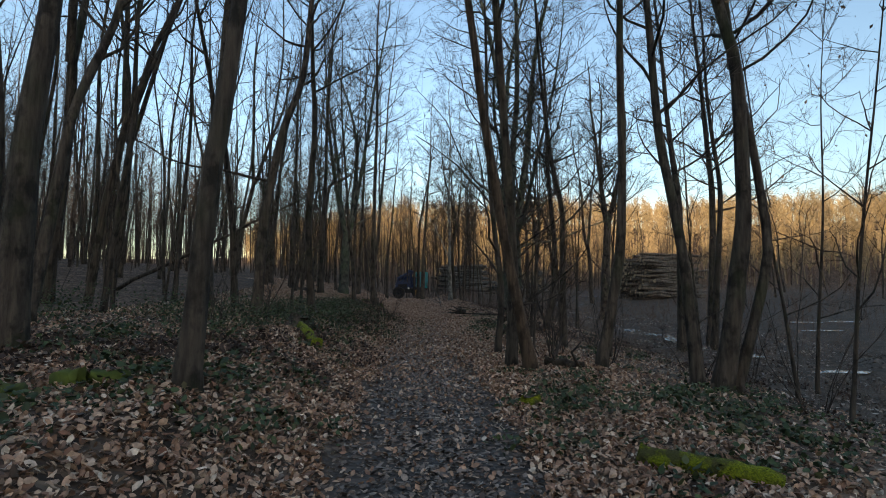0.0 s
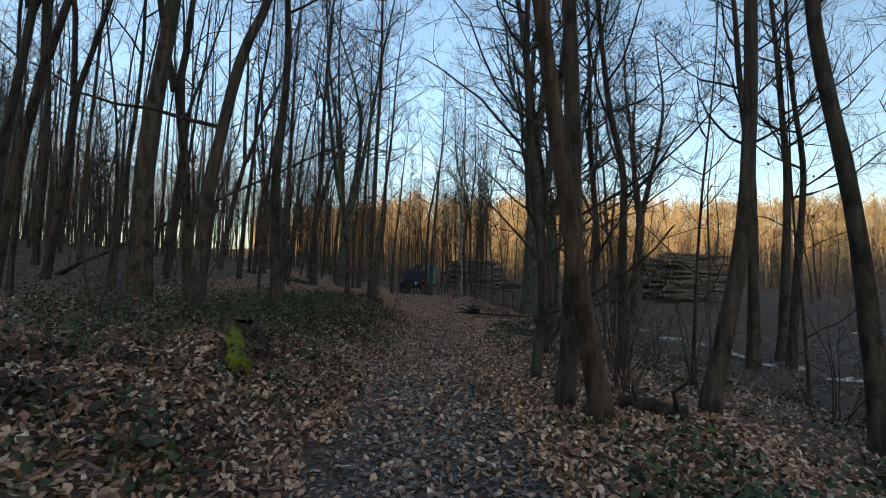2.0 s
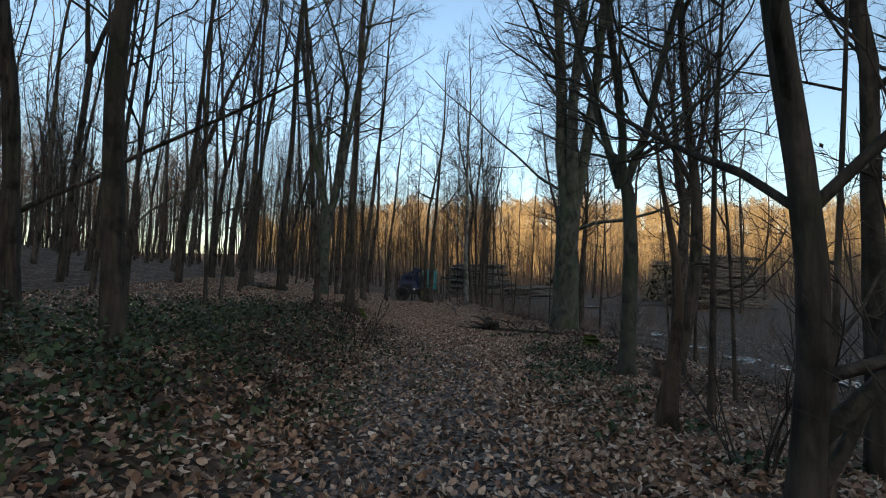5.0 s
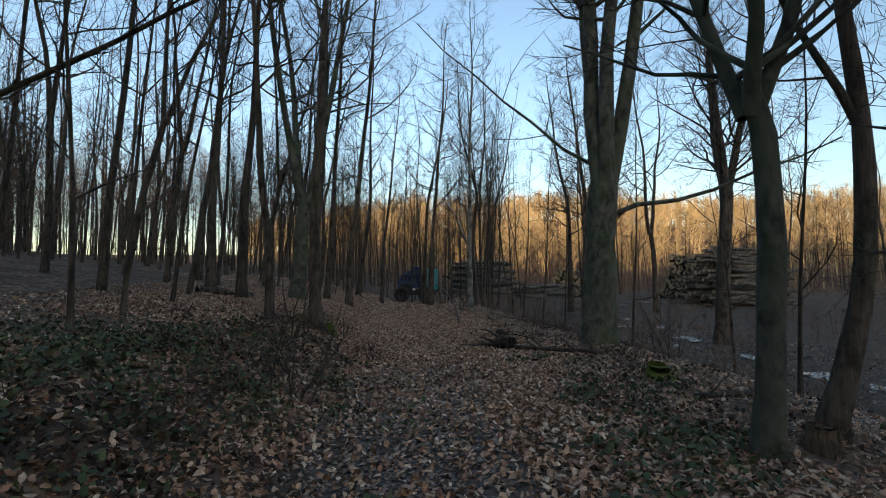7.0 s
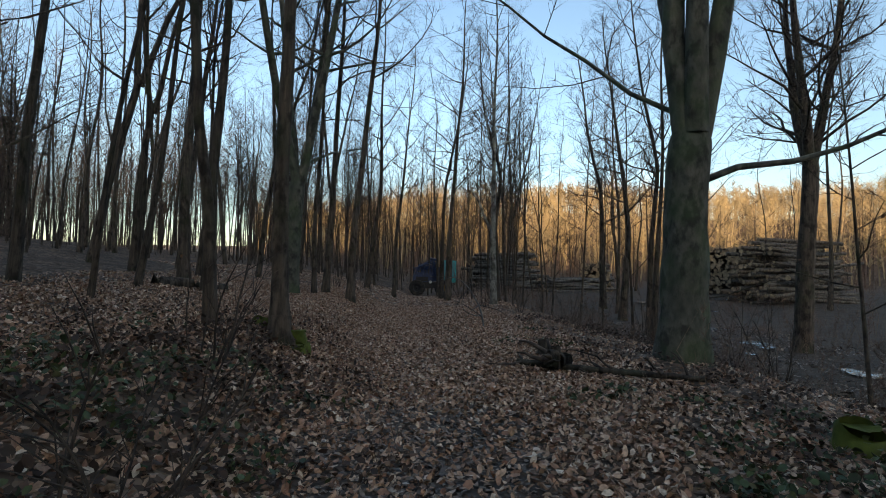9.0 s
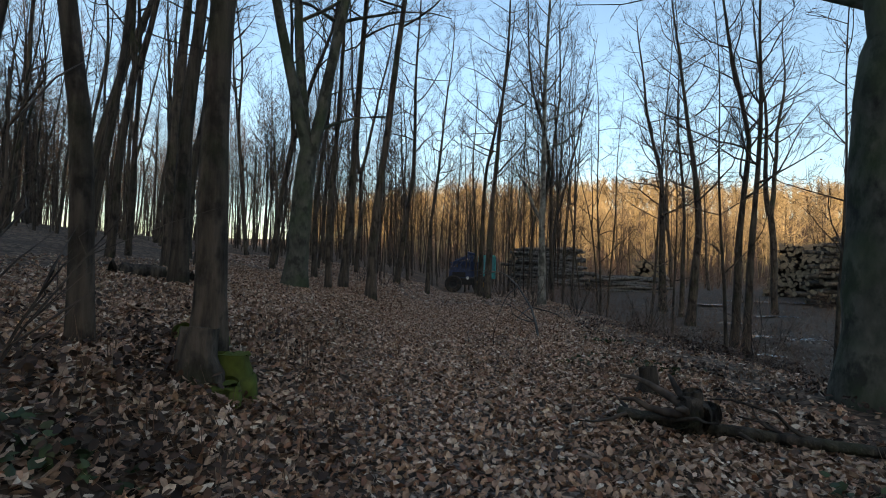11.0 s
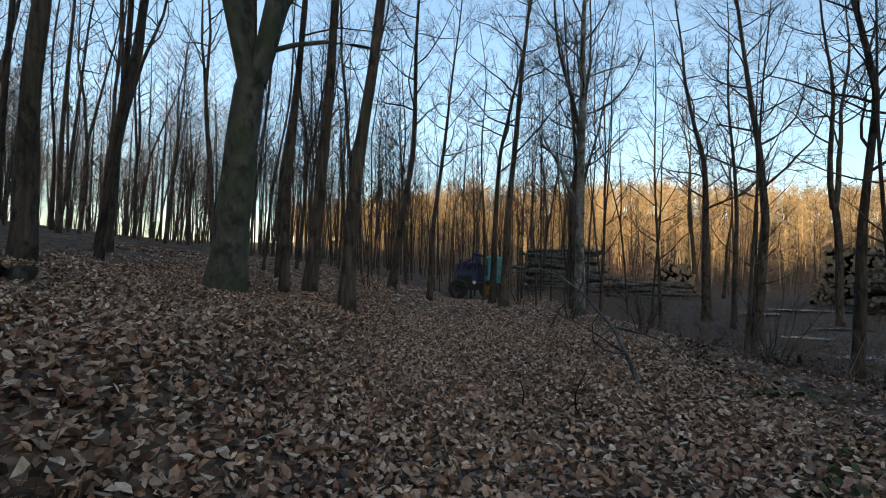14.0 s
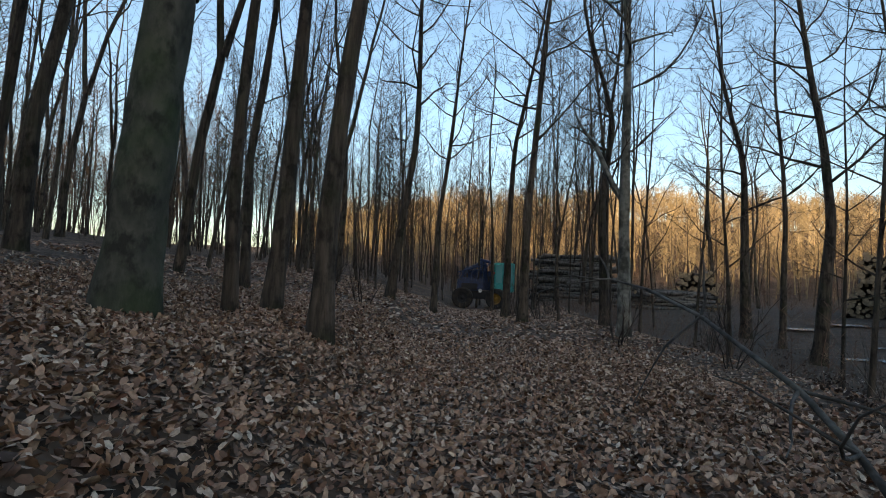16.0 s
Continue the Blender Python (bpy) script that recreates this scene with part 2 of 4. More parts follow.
att.data.foreach_set("value", (0.85 * (1 - sstep(0.55, 1.35, np.abs(DD))) * (1 - sstep(17, 27, YY) * 0.75)).astype(np.float32).ravel())
att = ground_mesh.attributes.new("boggy", "FLOAT", "POINT")
att.data.foreach_set("value", (0.9 * sstep(4.0, 7.5, DD) * (1 - sstep(60, 110, np.hypot(XX, YY - 10)))).astype(np.float32).ravel())
tagged(new("ground", ground_mesh), "woodland ground of brown leaf litter with a trodden muddy path", "ground", kind="structure")


# ---- builders ----
class Shape:
    def __init__(self):
        self.v, self.f = [], []

    def tube(self, pts, rads, sides, cap=False, lumps=0.0, rng=None, lobes=None):
        base = len(self.v)
        n = len(pts)
        for i in range(n):
            a, b = pts[max(0, i - 1)], pts[min(n - 1, i + 1)]
            t = (b - a)
            t = t.normalized() if t.length > 1e-9 else Vector((0, 0, 1))
            ref = Vector((1, 0, 0)) if abs(t.x) < 0.8 else Vector((0, 1, 0))
            u = t.cross(ref).normalized()
            w = t.cross(u)
            for k in range(sides):
                ang = 2 * math.pi * k / sides
                r = rads[i]
                if lumps:
                    r *= 1 + lumps * noise.noise(Vector((pts[i].x * 3 + math.cos(ang) * 1.3, pts[i].y * 3 + math.sin(ang) * 1.3, pts[i].z * 1.6)))
                if lobes:
                    r += lobes[i] * (0.5 + 0.5 * math.cos(ang * 4 + 1.0) + 0.35 * math.cos(ang * 3))
                self.v.append(pts[i] + u * (math.cos(ang) * r) + w * (math.sin(ang) * r))
        for i in range(n - 1):
            for k in range(sides):
                q = base + i * sides
                self.f.append((q + k, q + (k + 1) % sides, q + sides + (k + 1) % sides, q + sides + k))
        if cap:
            self.f.append(tuple(base + k for k in reversed(range(sides))))
            self.f.append(tuple(base + (n - 1) * sides + k for k in range(sides)))

    def spike(self, a, b, r, bend):
        """A cheap twig: three sides, one knee, drawn to a point."""
        base = len(self.v)
        t = (b - a).normalized()
        ref = Vector((1, 0, 0)) if abs(t.x) < 0.8 else Vector((0, 1, 0))
        u = t.cross(ref).normalized()
        w = t.cross(u)
        m = a.lerp(b, 0.5) + bend
        for p, rr in ((a, r), (m, r * 0.75)):
            for k in range(3):
                ang = 2.094 * k
                self.v.append(p + u * (math.cos(ang) * rr) + w * (math.sin(ang) * rr))
        self.v.append(b)
        for k in range(3):
            j = (k + 1) % 3
            self.f.append((base + k, base + j, base + 3 + j, base + 3 + k))
            self.f.append((base + 3 + k, base + 3 + j, base + 6))

    def needle(self, a, b, r):
        """The finest twig: three sides drawn straight to a point."""
        base = len(self.v)
        t = (b - a).normalized()
        ref = Vector((1, 0, 0)) if abs(t.x) < 0.8 else Vector((0, 1, 0))
        u = t.cross(ref).normalized() * r
        w = t.cross(u)
        self.v += [a + u, a - u * 0.5 + w * 0.866, a - u * 0.5 - w * 0.866, b]
        self.f += [(base, base + 1, base + 3), (base + 1, base + 2, base + 3), (base + 2, base, base + 3)]

    def leaf(self, p, size, rng):
        base = len(self.v)
        d = Vector((rng.uniform(-1, 1), rng.uniform(-1, 1), rng.uniform(-1.6, 0.2))).normalized()
        s = d.cross(Vector((rng.uniform(-1, 1), rng.uniform(-1, 1), 0.3))).normalized()
        n = d.cross(s)
        self.v += [p, p + d * size * 0.5 + s * size * 0.3 + n * size * 0.12, p + d * size, p + d * size * 0.5 - s * size * 0.3 + n * size * 0.12]
        self.f += [(base, base + 1, base + 2), (base, base + 2, base + 3)]

    def mesh(self, name, mat, smooth=True):
        me = bpy.data.meshes.new(name)
        me.from_pydata([tuple(v) for v in self.v], [], self.f)
        for p in me.polygons:
            p.use_smooth = smooth
        me.update()
        me.materials.append(mat)
        return me


def part(name, me, parent, label=""):
    ob = new(name, me)
    ob.parent = parent
    return tagged(ob, label)


def wander(rng, p, d, length, n, lift, jitter):
    pts = [p.copy()]
    d = d.normalized()
    for _ in range(n):
        d = (d + Vector((rng.gauss(0, jitter), rng.gauss(0, jitter), rng.gauss(0, jitter) + lift))).normalized()
        pts.append(pts[-1] + d * (length / n))
    return pts, d


def grow(rng, wood, twigs, leaves, p, d, length, r, dense, leafy_share, fine=1.0):
    """One limb with its side shoots, twigs and twig tips."""
    n = 6 if length > 2 else 4
    pts, _ = wander(rng, p, d, length, n, 0.09, 0.17)
    wood.tube(pts, [r * (1 - 0.8 * i / n) + 0.004 for i in range(n + 1)], 5 if r > 0.03 else 4)
    shoots = int(dense * (2 + length * 1.3))
    for s in range(shoots):
        f = rng.uniform(0.18, 1.0)
        k = min(n - 1, int(f * n))
        q = pts[k].lerp(pts[k + 1], f * n - k)
        along = (pts[k + 1] - pts[k]).normalized()
        side = along.cross(Vector((rng.uniform(-1, 1), rng.uniform(-1, 1), rng.uniform(-1, 1)))).normalized()
        dd = (along * rng.uniform(0.35, 0.9) + side * rng.uniform(0.5, 1.0)).normalized()
        ll = (length * rng.uniform(0.22, 0.46)) * (1.15 - 0.5 * f) + 0.25
        sp, _ = wander(rng, q, dd, ll, 3, 0.10, 0.19)
        rr = max(0.005, r * 0.3 * (1 - 0.5 * f)) * fine
        twigs.tube(sp, [rr, rr * 0.8, rr * 0.6, rr * 0.3], 3)
        for w in range(int(dense * (4 + ll * 3.4))):
            g = rng.uniform(0.12, 1.0) * 2.999
            j = int(g)
            q2 = sp[j].lerp(sp[j + 1], g - j)
            al = (sp[j + 1] - sp[j]).normalized()
            s2 = al.cross(Vector((rng.uniform(-1, 1), rng.uniform(-1, 1), rng.uniform(-1, 1)))).normalized()
            reach = rng.uniform(0.22, 0.72)
            bend = (al * rng.uniform(0.3, 0.9) + s2 * rng.uniform(0.4, 0.9) + Vector((0, 0, 0.12))) * reach
            e = q2 + bend
            tr = rr * 0.5 * rng.uniform(0.7, 1.1) + 0.0012
            twigs.needle(q2, e, tr)
            for tip in range(2 if reach > 0.3 else 1):
                q3 = q2.lerp(e, rng.uniform(0.35, 0.8))
                twigs.needle(q3, q3 + (bend * 0.6 + Vector((rng.gauss(0, 0.16), rng.gauss(0, 0.16), rng.gauss(0.06, 0.14)))) * rng.uniform(0.5, 0.9), tr * 0.7)
            if leaves is not None and rng.random() < leafy_share:
                leaves.leaf(e, rng.uniform(0.05, 0.10), rng)


def stem_line(points, top, rng, wob=0.05):
    """Points up a trunk, from control offsets (sideways, height), carried on to the top."""
    pts = [(0.0, 0.0)] + list(points)
    (s0, h0), (s1, h1) = pts[-2], pts[-1]
    slope = max(-0.14, min(0.14, (s1 - s0) / max(0.3, h1 - h0)))
    pts.append((s1 + slope * 0.6 * (top - h1), top))
    hs, ss_ = [q[1] for q in pts], [q[0] for q in pts]
    n = max(8, int(top / 0.55))
    out, ph = [], rng.uniform(0, 6)
    for i in range(n + 1):
        h = top * (i / n) ** 1.25
        lo = [np.interp(h + o, hs, ss_) for o in (-0.35, 0.0, 0.35)]
        out.append((sum(lo) / 3 * min(1.0, h / 0.4) + wob * (h / top) * math.sin(h * 0.8 + ph), wob * (h / top) * 1.5 * math.sin(h * 0.6 + ph * 2), h))
    return out


def tree_meshes(seed, r, points, top, bare=0.4, forks=None, dense=1.22, limb=1.0, leafy_share=0.0, roots=0.5, sides=12, mat=None, fine=1.3, limbs=None, wob=0.08):
    rng = random.Random(seed)
    wood, shoots, leaves = Shape(), Shape(), Shape() if leafy_share else None
    trunk = Shape()
    stems = []
    if forks:
        fh, spread, count = forks
        line = [q for q in stem_line(points, top, rng, wob) if q[2] <= fh + 0.25]
        stems.append((line, r, r * 0.86, True))
        head = Vector(line[-1])
        for i in range(count):
            ang = 2 * math.pi * (i + rng.uniform(-0.15, 0.15)) / count + 0.5
            d = Vector((math.cos(ang) * spread, math.sin(ang) * spread * 0.8, 1.0))
            p, out = head + Vector((math.cos(ang), math.sin(ang), 0)) * r * 0.35 - Vector((0, 0, 0.35)), []
            length = (top - fh) * rng.uniform(0.8, 1.0)
            for k in range(11):
                out.append(tuple(p))
                d = (d + Vector((rng.gauss(0, 0.07), rng.gauss(0, 0.07), 0.10))).normalized()
                p = p + d * length / 10
            stems.append((out, r * 1.08 / count ** 0.5, r * 0.09, False))
    else:
        stems.append((stem_line(points, top, rng, wob), r, r * 0.10, True))
    for line, r0, r1, rooted in stems:
        pts = [Vector(q) for q in line]
        n = len(pts) - 1
        rad = [r0 + (r1 - r0) * (i / n) ** 0.85 for i in range(n + 1)]
        lobes = None
        if rooted:
            lobes = [roots * r0 * 0.35 * math.exp(-pts[i].z / (0.9 * r0 + 0.08)) for i in range(n + 1)]
            rad = [q + roots * r0 * 0.28 * math.exp(-pts[i].z / (1.6 * r0 + 0.1)) for i, q in enumerate(rad)]
            pts[0] = pts[0] - Vector((0, 0, 0.3))
            if forks:
                rad[-2], rad[-1] = rad[-2], rad[-1] * 0.7
        trunk.tube(pts, rad, sides, lumps=0.16, lobes=lobes)
        lo = bare * top
        span = max(0.5, pts[-1].z - max(lo, pts[0].z))
        count = int((5 + span * 1.35) * dense) if (not forks or not rooted) else 0
        for b in range(count):
            f = (b + rng.random()) / count
            z = max(lo, pts[0].z) + span * f
            k = max(0, min(n - 1, next((i for i in range(n) if pts[i + 1].z >= z), n - 1)))
            q = pts[k].lerp(pts[k + 1], 0.5)
            ang = b * 2.4 + rng.uniform(-0.5, 0.5)
            rise = rng.uniform(0.2, 0.95)
            length = limb * (0.7 + top * 0.15 * (1.05 - 0.75 * f) * rng.uniform(0.6, 1.15))
            grow(rng, wood, shoots, leaves, q, Vector((math.cos(ang), math.sin(ang), rise)), length, min(rad[k] * 0.42, 0.014 * length + 0.008), dense, leafy_share, fine)
    for (h, ang, rise, length, thick) in (limbs or ()):
        pts = [Vector(q) for q in stems[0][0]]
        k = max(0, min(len(pts) - 2, next((i for i in range(len(pts) - 1) if pts[i + 1].z >= h), len(pts) - 2)))
        q = pts[k].lerp(pts[k + 1], (h - pts[k].z) / max(0.01, pts[k + 1].z - pts[k].z))
        grow(rng, wood, shoots, leaves, q, Vector((math.cos(ang), math.sin(ang), rise)), length, thick, 0.55 * dense, leafy_share, fine)
    return trunk, wood, shoots, leaves


def plant_tree(seed, x, y, r, az, points, top, label, mat=None, tilt=0.0, **kw):
    trunk, wood, shoots, leaves = tree_meshes(seed, r, points, top, **kw)
    ob = new("tree")
    ob.matrix_world = pose(x, y, height(x, y) - 0.02, 0, 0, az) @ pose(0, 0, 0, tilt)
    part("trunk", trunk.mesh("trunk", mat or M_BARK), ob)
    if wood.f:
        tagged(part("branchwork", wood.mesh("branchwork", mat or M_BARK), ob), kind="stuff")
        tagged(part("crown", shoots.mesh("crown", M_TWIG), ob, "fine dark bare twigs"), kind="stuff")
    if leaves is not None and leaves.f:
        tagged(part("withered_foliage", leaves.mesh("withered_foliage", M_DRYLEAF, False), ob, "withered brown leaves still on the twigs"), kind="stuff")
    return tagged(ob, label, "tree", "woodland trees")


GREYBROWN = "bare tree with furrowed grey-brown trunk standing in leaf litter"

# ---- trees beside the path ----
plant_tree(1, -2.47, 3.51, 0.122, 26, [(0.13, 1.9), (0.30, 3.0), (0.45, 4.1)], 15, "slender leaning bare tree with mossy mottled bark on the bank", bare=0.42, roots=0.7, leafy_share=0.02)
plant_tree(2, -5.73, 5.31, 0.21, 40, [(0.08, 2.8), (0.30, 4.7)], 19, "dark thick bare tree on the leafy bank", bare=0.45)
plant_tree(3, -7.48, 7.75, 0.13, 39, [(0.58, 4.0), (1.26, 6.0)], 16, "thin leaning bare tree with a few withered leaves", bare=0.3, leafy_share=0.08)
plant_tree(4, -4.84, 11.73, 0.15, 27, [(0.14, 2.4), (0.63, 5.0), (1.1, 6.2)], 18, "bare tree bending over the path, moss at its foot", bare=0.35, limbs=[(3.5, 2.9, 0.5, 4.0, 0.04)])
plant_tree(5, -7.06, 13.62, 0.27, 32, [(-0.01, 2.6), (0.09, 4.3), (0.42, 7.0)], 21, "thick dark bare tree on the bank above the brambles", bare=0.45)
plant_tree(6, -3.70, 12.77, 0.12, 19, [(-0.14, 2.7), (0.04, 5.4), (0.0, 6.6)], 17, "slim bare tree with pale streaked foot beside brambles", bare=0.35)
plant_tree(9, 1.24, 8.72, 0.12, -11, [(0.10, 2.2), (0.05, 3.7), (-0.04, 5.0)], 17, "dark bare tree leaning at the path edge", tilt=14, bare=0.35, limbs=[(2.3, 0.3, 1.0, 1.9, 0.015), (3.0, 2.6, 0.7, 3.0, 0.018), (1.7, -0.4, 0.9, 1.4, 0.012)])
plant_tree(10, 1.53, 8.10, 0.125, -15, [(-0.25, 1.5), (-0.48, 3.2), (-0.68, 4.7)], 14, "leaning half-dead tree with peeling bark and rotten wood", mat=M_DEAD, tilt=13, bare=0.45, roots=0.9)
plant_tree(12, 1.70, 13.27, 0.105, -14, [(0.19, 1.5), (0.0, 2.9)], 3.1, "broken-off dead tree stub beside living stems", mat=M_DEAD, bare=2.0, roots=0.8)
plant_tree(13, 1.11, 10.26, 0.085, -16, [(0.11, 1.4), (-0.04, 2.8), (-0.14, 4.3)], 12, "crooked young bare tree with low spreading branches", bare=0.10, limbs=[(0.7, 0.35, 0.55, 2.6, 0.045), (1.0, 0.1, 0.35, 2.4, 0.03), (0.4, 0.9, 0.9, 2.2, 0.035)])
plant_tree(14, 2.98, 8.80, 0.12, -18, [(0.40, 2.3), (0.5, 4.2), (0.5, 6.4)], 17, "bare tree with an oblique dark trunk above the boggy ground", bare=0.4)
plant_tree(15, 10.71, 20.25, 0.20, -31, [(0.23, 6.4), (-0.13, 10.7)], 19, "bare tree standing at the edge of the bog", bare=0.3)
plant_tree(16, 4.56, 8.18, 0.125, -25, [(-0.22, 2.8), (-0.56, 4.8), (-0.74, 7.4)], 17, "crooked bare tree with withered leaves on low twigs", bare=0.3, leafy_share=0.05)
plant_tree(17, 5.08, 8.35, 0.19, -27, [(0.47, 3.3), (0.38, 6.3), (0.09, 7.4)], 18, "stout dark bare tree joined at the foot to another", bare=0.35, leafy_share=0.05)
plant_tree(18, 5.42, 8.55, 0.115, -28, [(0.64, 2.7), (0.48, 4.5), (0.09, 7.0)], 16, "thin bowed bare stem rising beside a stouter trunk", bare=0.35, leafy_share=0.10)
plant_tree(19, 10.1, 18.8, 0.15, -26, [(0.38, 6.2), (0.02, 10.3)], 18, GREYBROWN, bare=0.3)
plant_tree(20, 2.33, 16.5, 0.125, -27, [(0.07, 2.0), (0.02, 3.2), (-0.42, 4.4)], 13, "grey forked bare tree with hollow foot beside the path", mat=M_BEECH, bare=0.25, forks=(3.3, 0.42, 3), roots=0.9)
plant_tree(21, 3.48, 17.41, 0.135, -34, [(0.34, 1.7), (0.39, 3.3), (0.25, 4.8)], 14, "bowed bare tree with a split hollow trunk", bare=0.3, roots=0.9, limbs=[(3.2, 3.4, 0.9, 3.0, 0.05)])
plant_tree(22, 2.99, 12.19, 0.105, -30, [(-0.03, 3.0), (0.03, 3.5), (-0.27, 4.9)], 13, "slim bare tree forking above head height", bare=0.25)
plant_tree(23, 8.65, 18.2, 0.20, -37, [(0.0, 5.9), (-0.36, 9.3)], 18, GREYBROWN, bare=0.35)
plant_tree(24, 3.0, 24.84, 0.40, -21, [(0.07, 3.2), (0.18, 4.7), (0.18, 5.5)], 22, "large old beech with smooth grey-green bark and forked crown", mat=M_BEECH, bare=0.34, dense=0.85, forks=(4.4, 0.2, 4), roots=0.55, sides=20, limbs=[(3.1, 0.25, 0.30, 6.0, 0.07), (4.3, 2.9, 0.75, 8.0, 0.05)])
plant_tree(25, 10.33, 33.97, 0.29, -30, [(0.33, 6.2), (0.27, 7.2)], 19, "bare tree with a forked crown on the boggy clearing", bare=0.3, forks=(6.6, 0.25, 3))
plant_tree(26, -4.26, 22.18, 0.10, 27, [(-0.06, 1.7), (-0.24, 2.8), (-0.37, 4.6)], 14, GREYBROWN, bare=0.35)
plant_tree(27, -7.05, 27.4, 0.17, 32, [(0.0, 3.0), (0.2, 6.0)], 18, GREYBROWN, bare=0.4)
plant_tree(28, -3.45, 22.6, 0.135, 30, [(-0.05, 2.1), (0.02, 3.9)], 19, "dark bare tree with moss on its flared roots", bare=0.42, roots=0.9)
plant_tree(29, -6.67, 31.63, 0.29, 32, [(0.08, 1.6), (0.27, 4.2), (0.36, 4.8)], 21, "large smooth grey beech with root flare and forked crown", mat=M_BEECH, bare=0.34, dense=0.85, forks=(4.0, 0.28, 4), roots=0.6, sides=20, limbs=[(4.1, 0.1, 0.25, 5.0, 0.05)])
plant_tree(30, -6.22, 32.9, 0.10, 30, [(-0.04, 1.9), (0.07, 4.2)], 17, GREYBROWN, bare=0.4)
plant_tree(31, -6.10, 33.83, 0.15, 26, [(0.08, 1.4), (0.26, 4.9)], 19, "straight dark bare tree on the leafy bank", bare=0.4)
plant_tree(32, -4.90, 32.65, 0.147, 21, [(0.01, 1.6), (0.14, 3.2), (0.32, 4.5)], 19, "straight dark bare tree with flared foot beside the path", bare=0.4, roots=0.8)
plant_tree(33, -8.30, 37.09, 0.116, 28, [(-0.06, 2.6), (0.30, 6.5)], 17, GREYBROWN, bare=0.4)
plant_tree(34, -6.57, 43.06, 0.164, 13, [(0.61, 5.0), (0.67, 10.1)], 17, GREYBROWN, bare=0.35)
plant_tree(35, -5.8, 47.34, 0.15, 8, [(0.08, 3.9), (0.68, 9.2)], 16, GREYBROWN, bare=0.35)
plant_tree(36, -2.99, 48.5, 0.18, 1, [(0.14, 7.2), (1.18, 11.8)], 17, GREYBROWN, bare=0.35)
plant_tree(37, -2.34, 44.53, 0.19, -1, [(0.07, 4.2), (0.43, 8.1)], 18, GREYBROWN, bare=0.35)
plant_tree(38, 0.09, 40.15, 0.18, -11, [(-0.08, 4.4), (-0.02, 8.8)], 17, "pale speckled bare trunk with knots and a broken fork", mat=M_BIRCH, bare=0.35, limbs=[(3.4, 2.9, 0.9, 3.5, 0.09)])
plant_tree(39, 0.45, 45.28, 0.19, -9, [(-0.18, 4.1), (0.14, 7.1), (-0.80, 10.8)], 16, GREYBROWN, bare=0.35)
plant_tree(40, 8.1, 53.0, 0.27, -22, [(-0.17, 8.6), (-1.23, 13.2)], 19, GREYBROWN, bare=0.3)
plant_tree(41, 8.39, 50.24, 0.16, -25, [(0.10, 5.2), (-0.21, 10.5)], 17, GREYBROWN, bare=0.35)
plant_tree(42, 7.58, 46.03, 0.25, -28, [(0.33, 4.7), (0.10, 8.2), (-0.62, 12.8)], 18, "bare tree with kinked trunk beside the puddles", bare=0.35)
plant_tree(43, 6.39, 37.61, 0.16, -27, [(0.10, 3.7), (0.45, 6.9), (-0.24, 10.2)], 16, GREYBROWN, bare=0.3)
plant_tree(44, 6.02, 35.84, 0.14, -28, [(0.27, 5.6), (0.35, 8.0)], 14, GREYBROWN, bare=0.35)
plant_tree(45, -9.60, 30.73, 0.19, 42, [(-0.06, 2.6), (0.06, 5.1)], 19, GREYBROWN, bare=0.35)
plant_tree(46, -12.83, 36.10, 0.21, 47, [(0.09, 2.9), (0.50, 5.5)], 19, GREYBROWN, bare=0.35)
YOUNG = "slim young bare tree with fine spreading twigs"
for i, (x, y, r, az, s, top) in enumerate(((6.4, 7.0, 0.045, -35, 0.5, 9), (7.2, 9.5, 0.05, -35, -0.6, 10), (8.6, 11.0, 0.055, -35, 0.3, 10), (6.9, 13.0, 0.05, -30, -0.3, 9), (4.0, 11.6, 0.045, -28, 0.3, 8), (2.4, 13.8, 0.05, -20, 0.2, 9), (3.6, 15.6, 0.04, -25, -0.2, 8), (2.1, 11.5, 0.035, -20, 0.3, 6), (5.4, 21.0, 0.05, -30, 0.2, 9), (6.6, 25.5, 0.05, -30, -0.3, 10), (5.6, 30.5, 0.06, -28, 0.2, 10), (4.6, 33.5, 0.06, -25, -0.2, 11), (3.4, 36.5, 0.06, -22, 0.3, 11), (2.3, 39.5, 0.06, -20, -0.2, 11), (5.2, 40.5, 0.06, -22, 0.1, 11), (1.2, 43.5, 0.06, -12, 0.2, 12), (-1.0, 46.5, 0.06, -6, -0.3, 12), (3.6, 46.0, 0.07, -15, 0.3, 12), (-4.8, 14.6, 0.05, 25, 0.2, 9), (-5.6, 18.5, 0.05, 25, -0.2, 9), (-6.2, 20.5, 0.055, 25, 0.3, 10))):
    plant_tree(60 + i, x, y, r, az, [(s * 0.3, 2.0), (s, 5.0)], top, YOUNG, bare=0.16, dense=1.1, limb=0.8, sides=6, leafy_share=0.10 if i < 5 else 0.02)
placed = [(o.location.x, o.location.y) for o in bpy.data.objects if o.name.startswith("tree")]

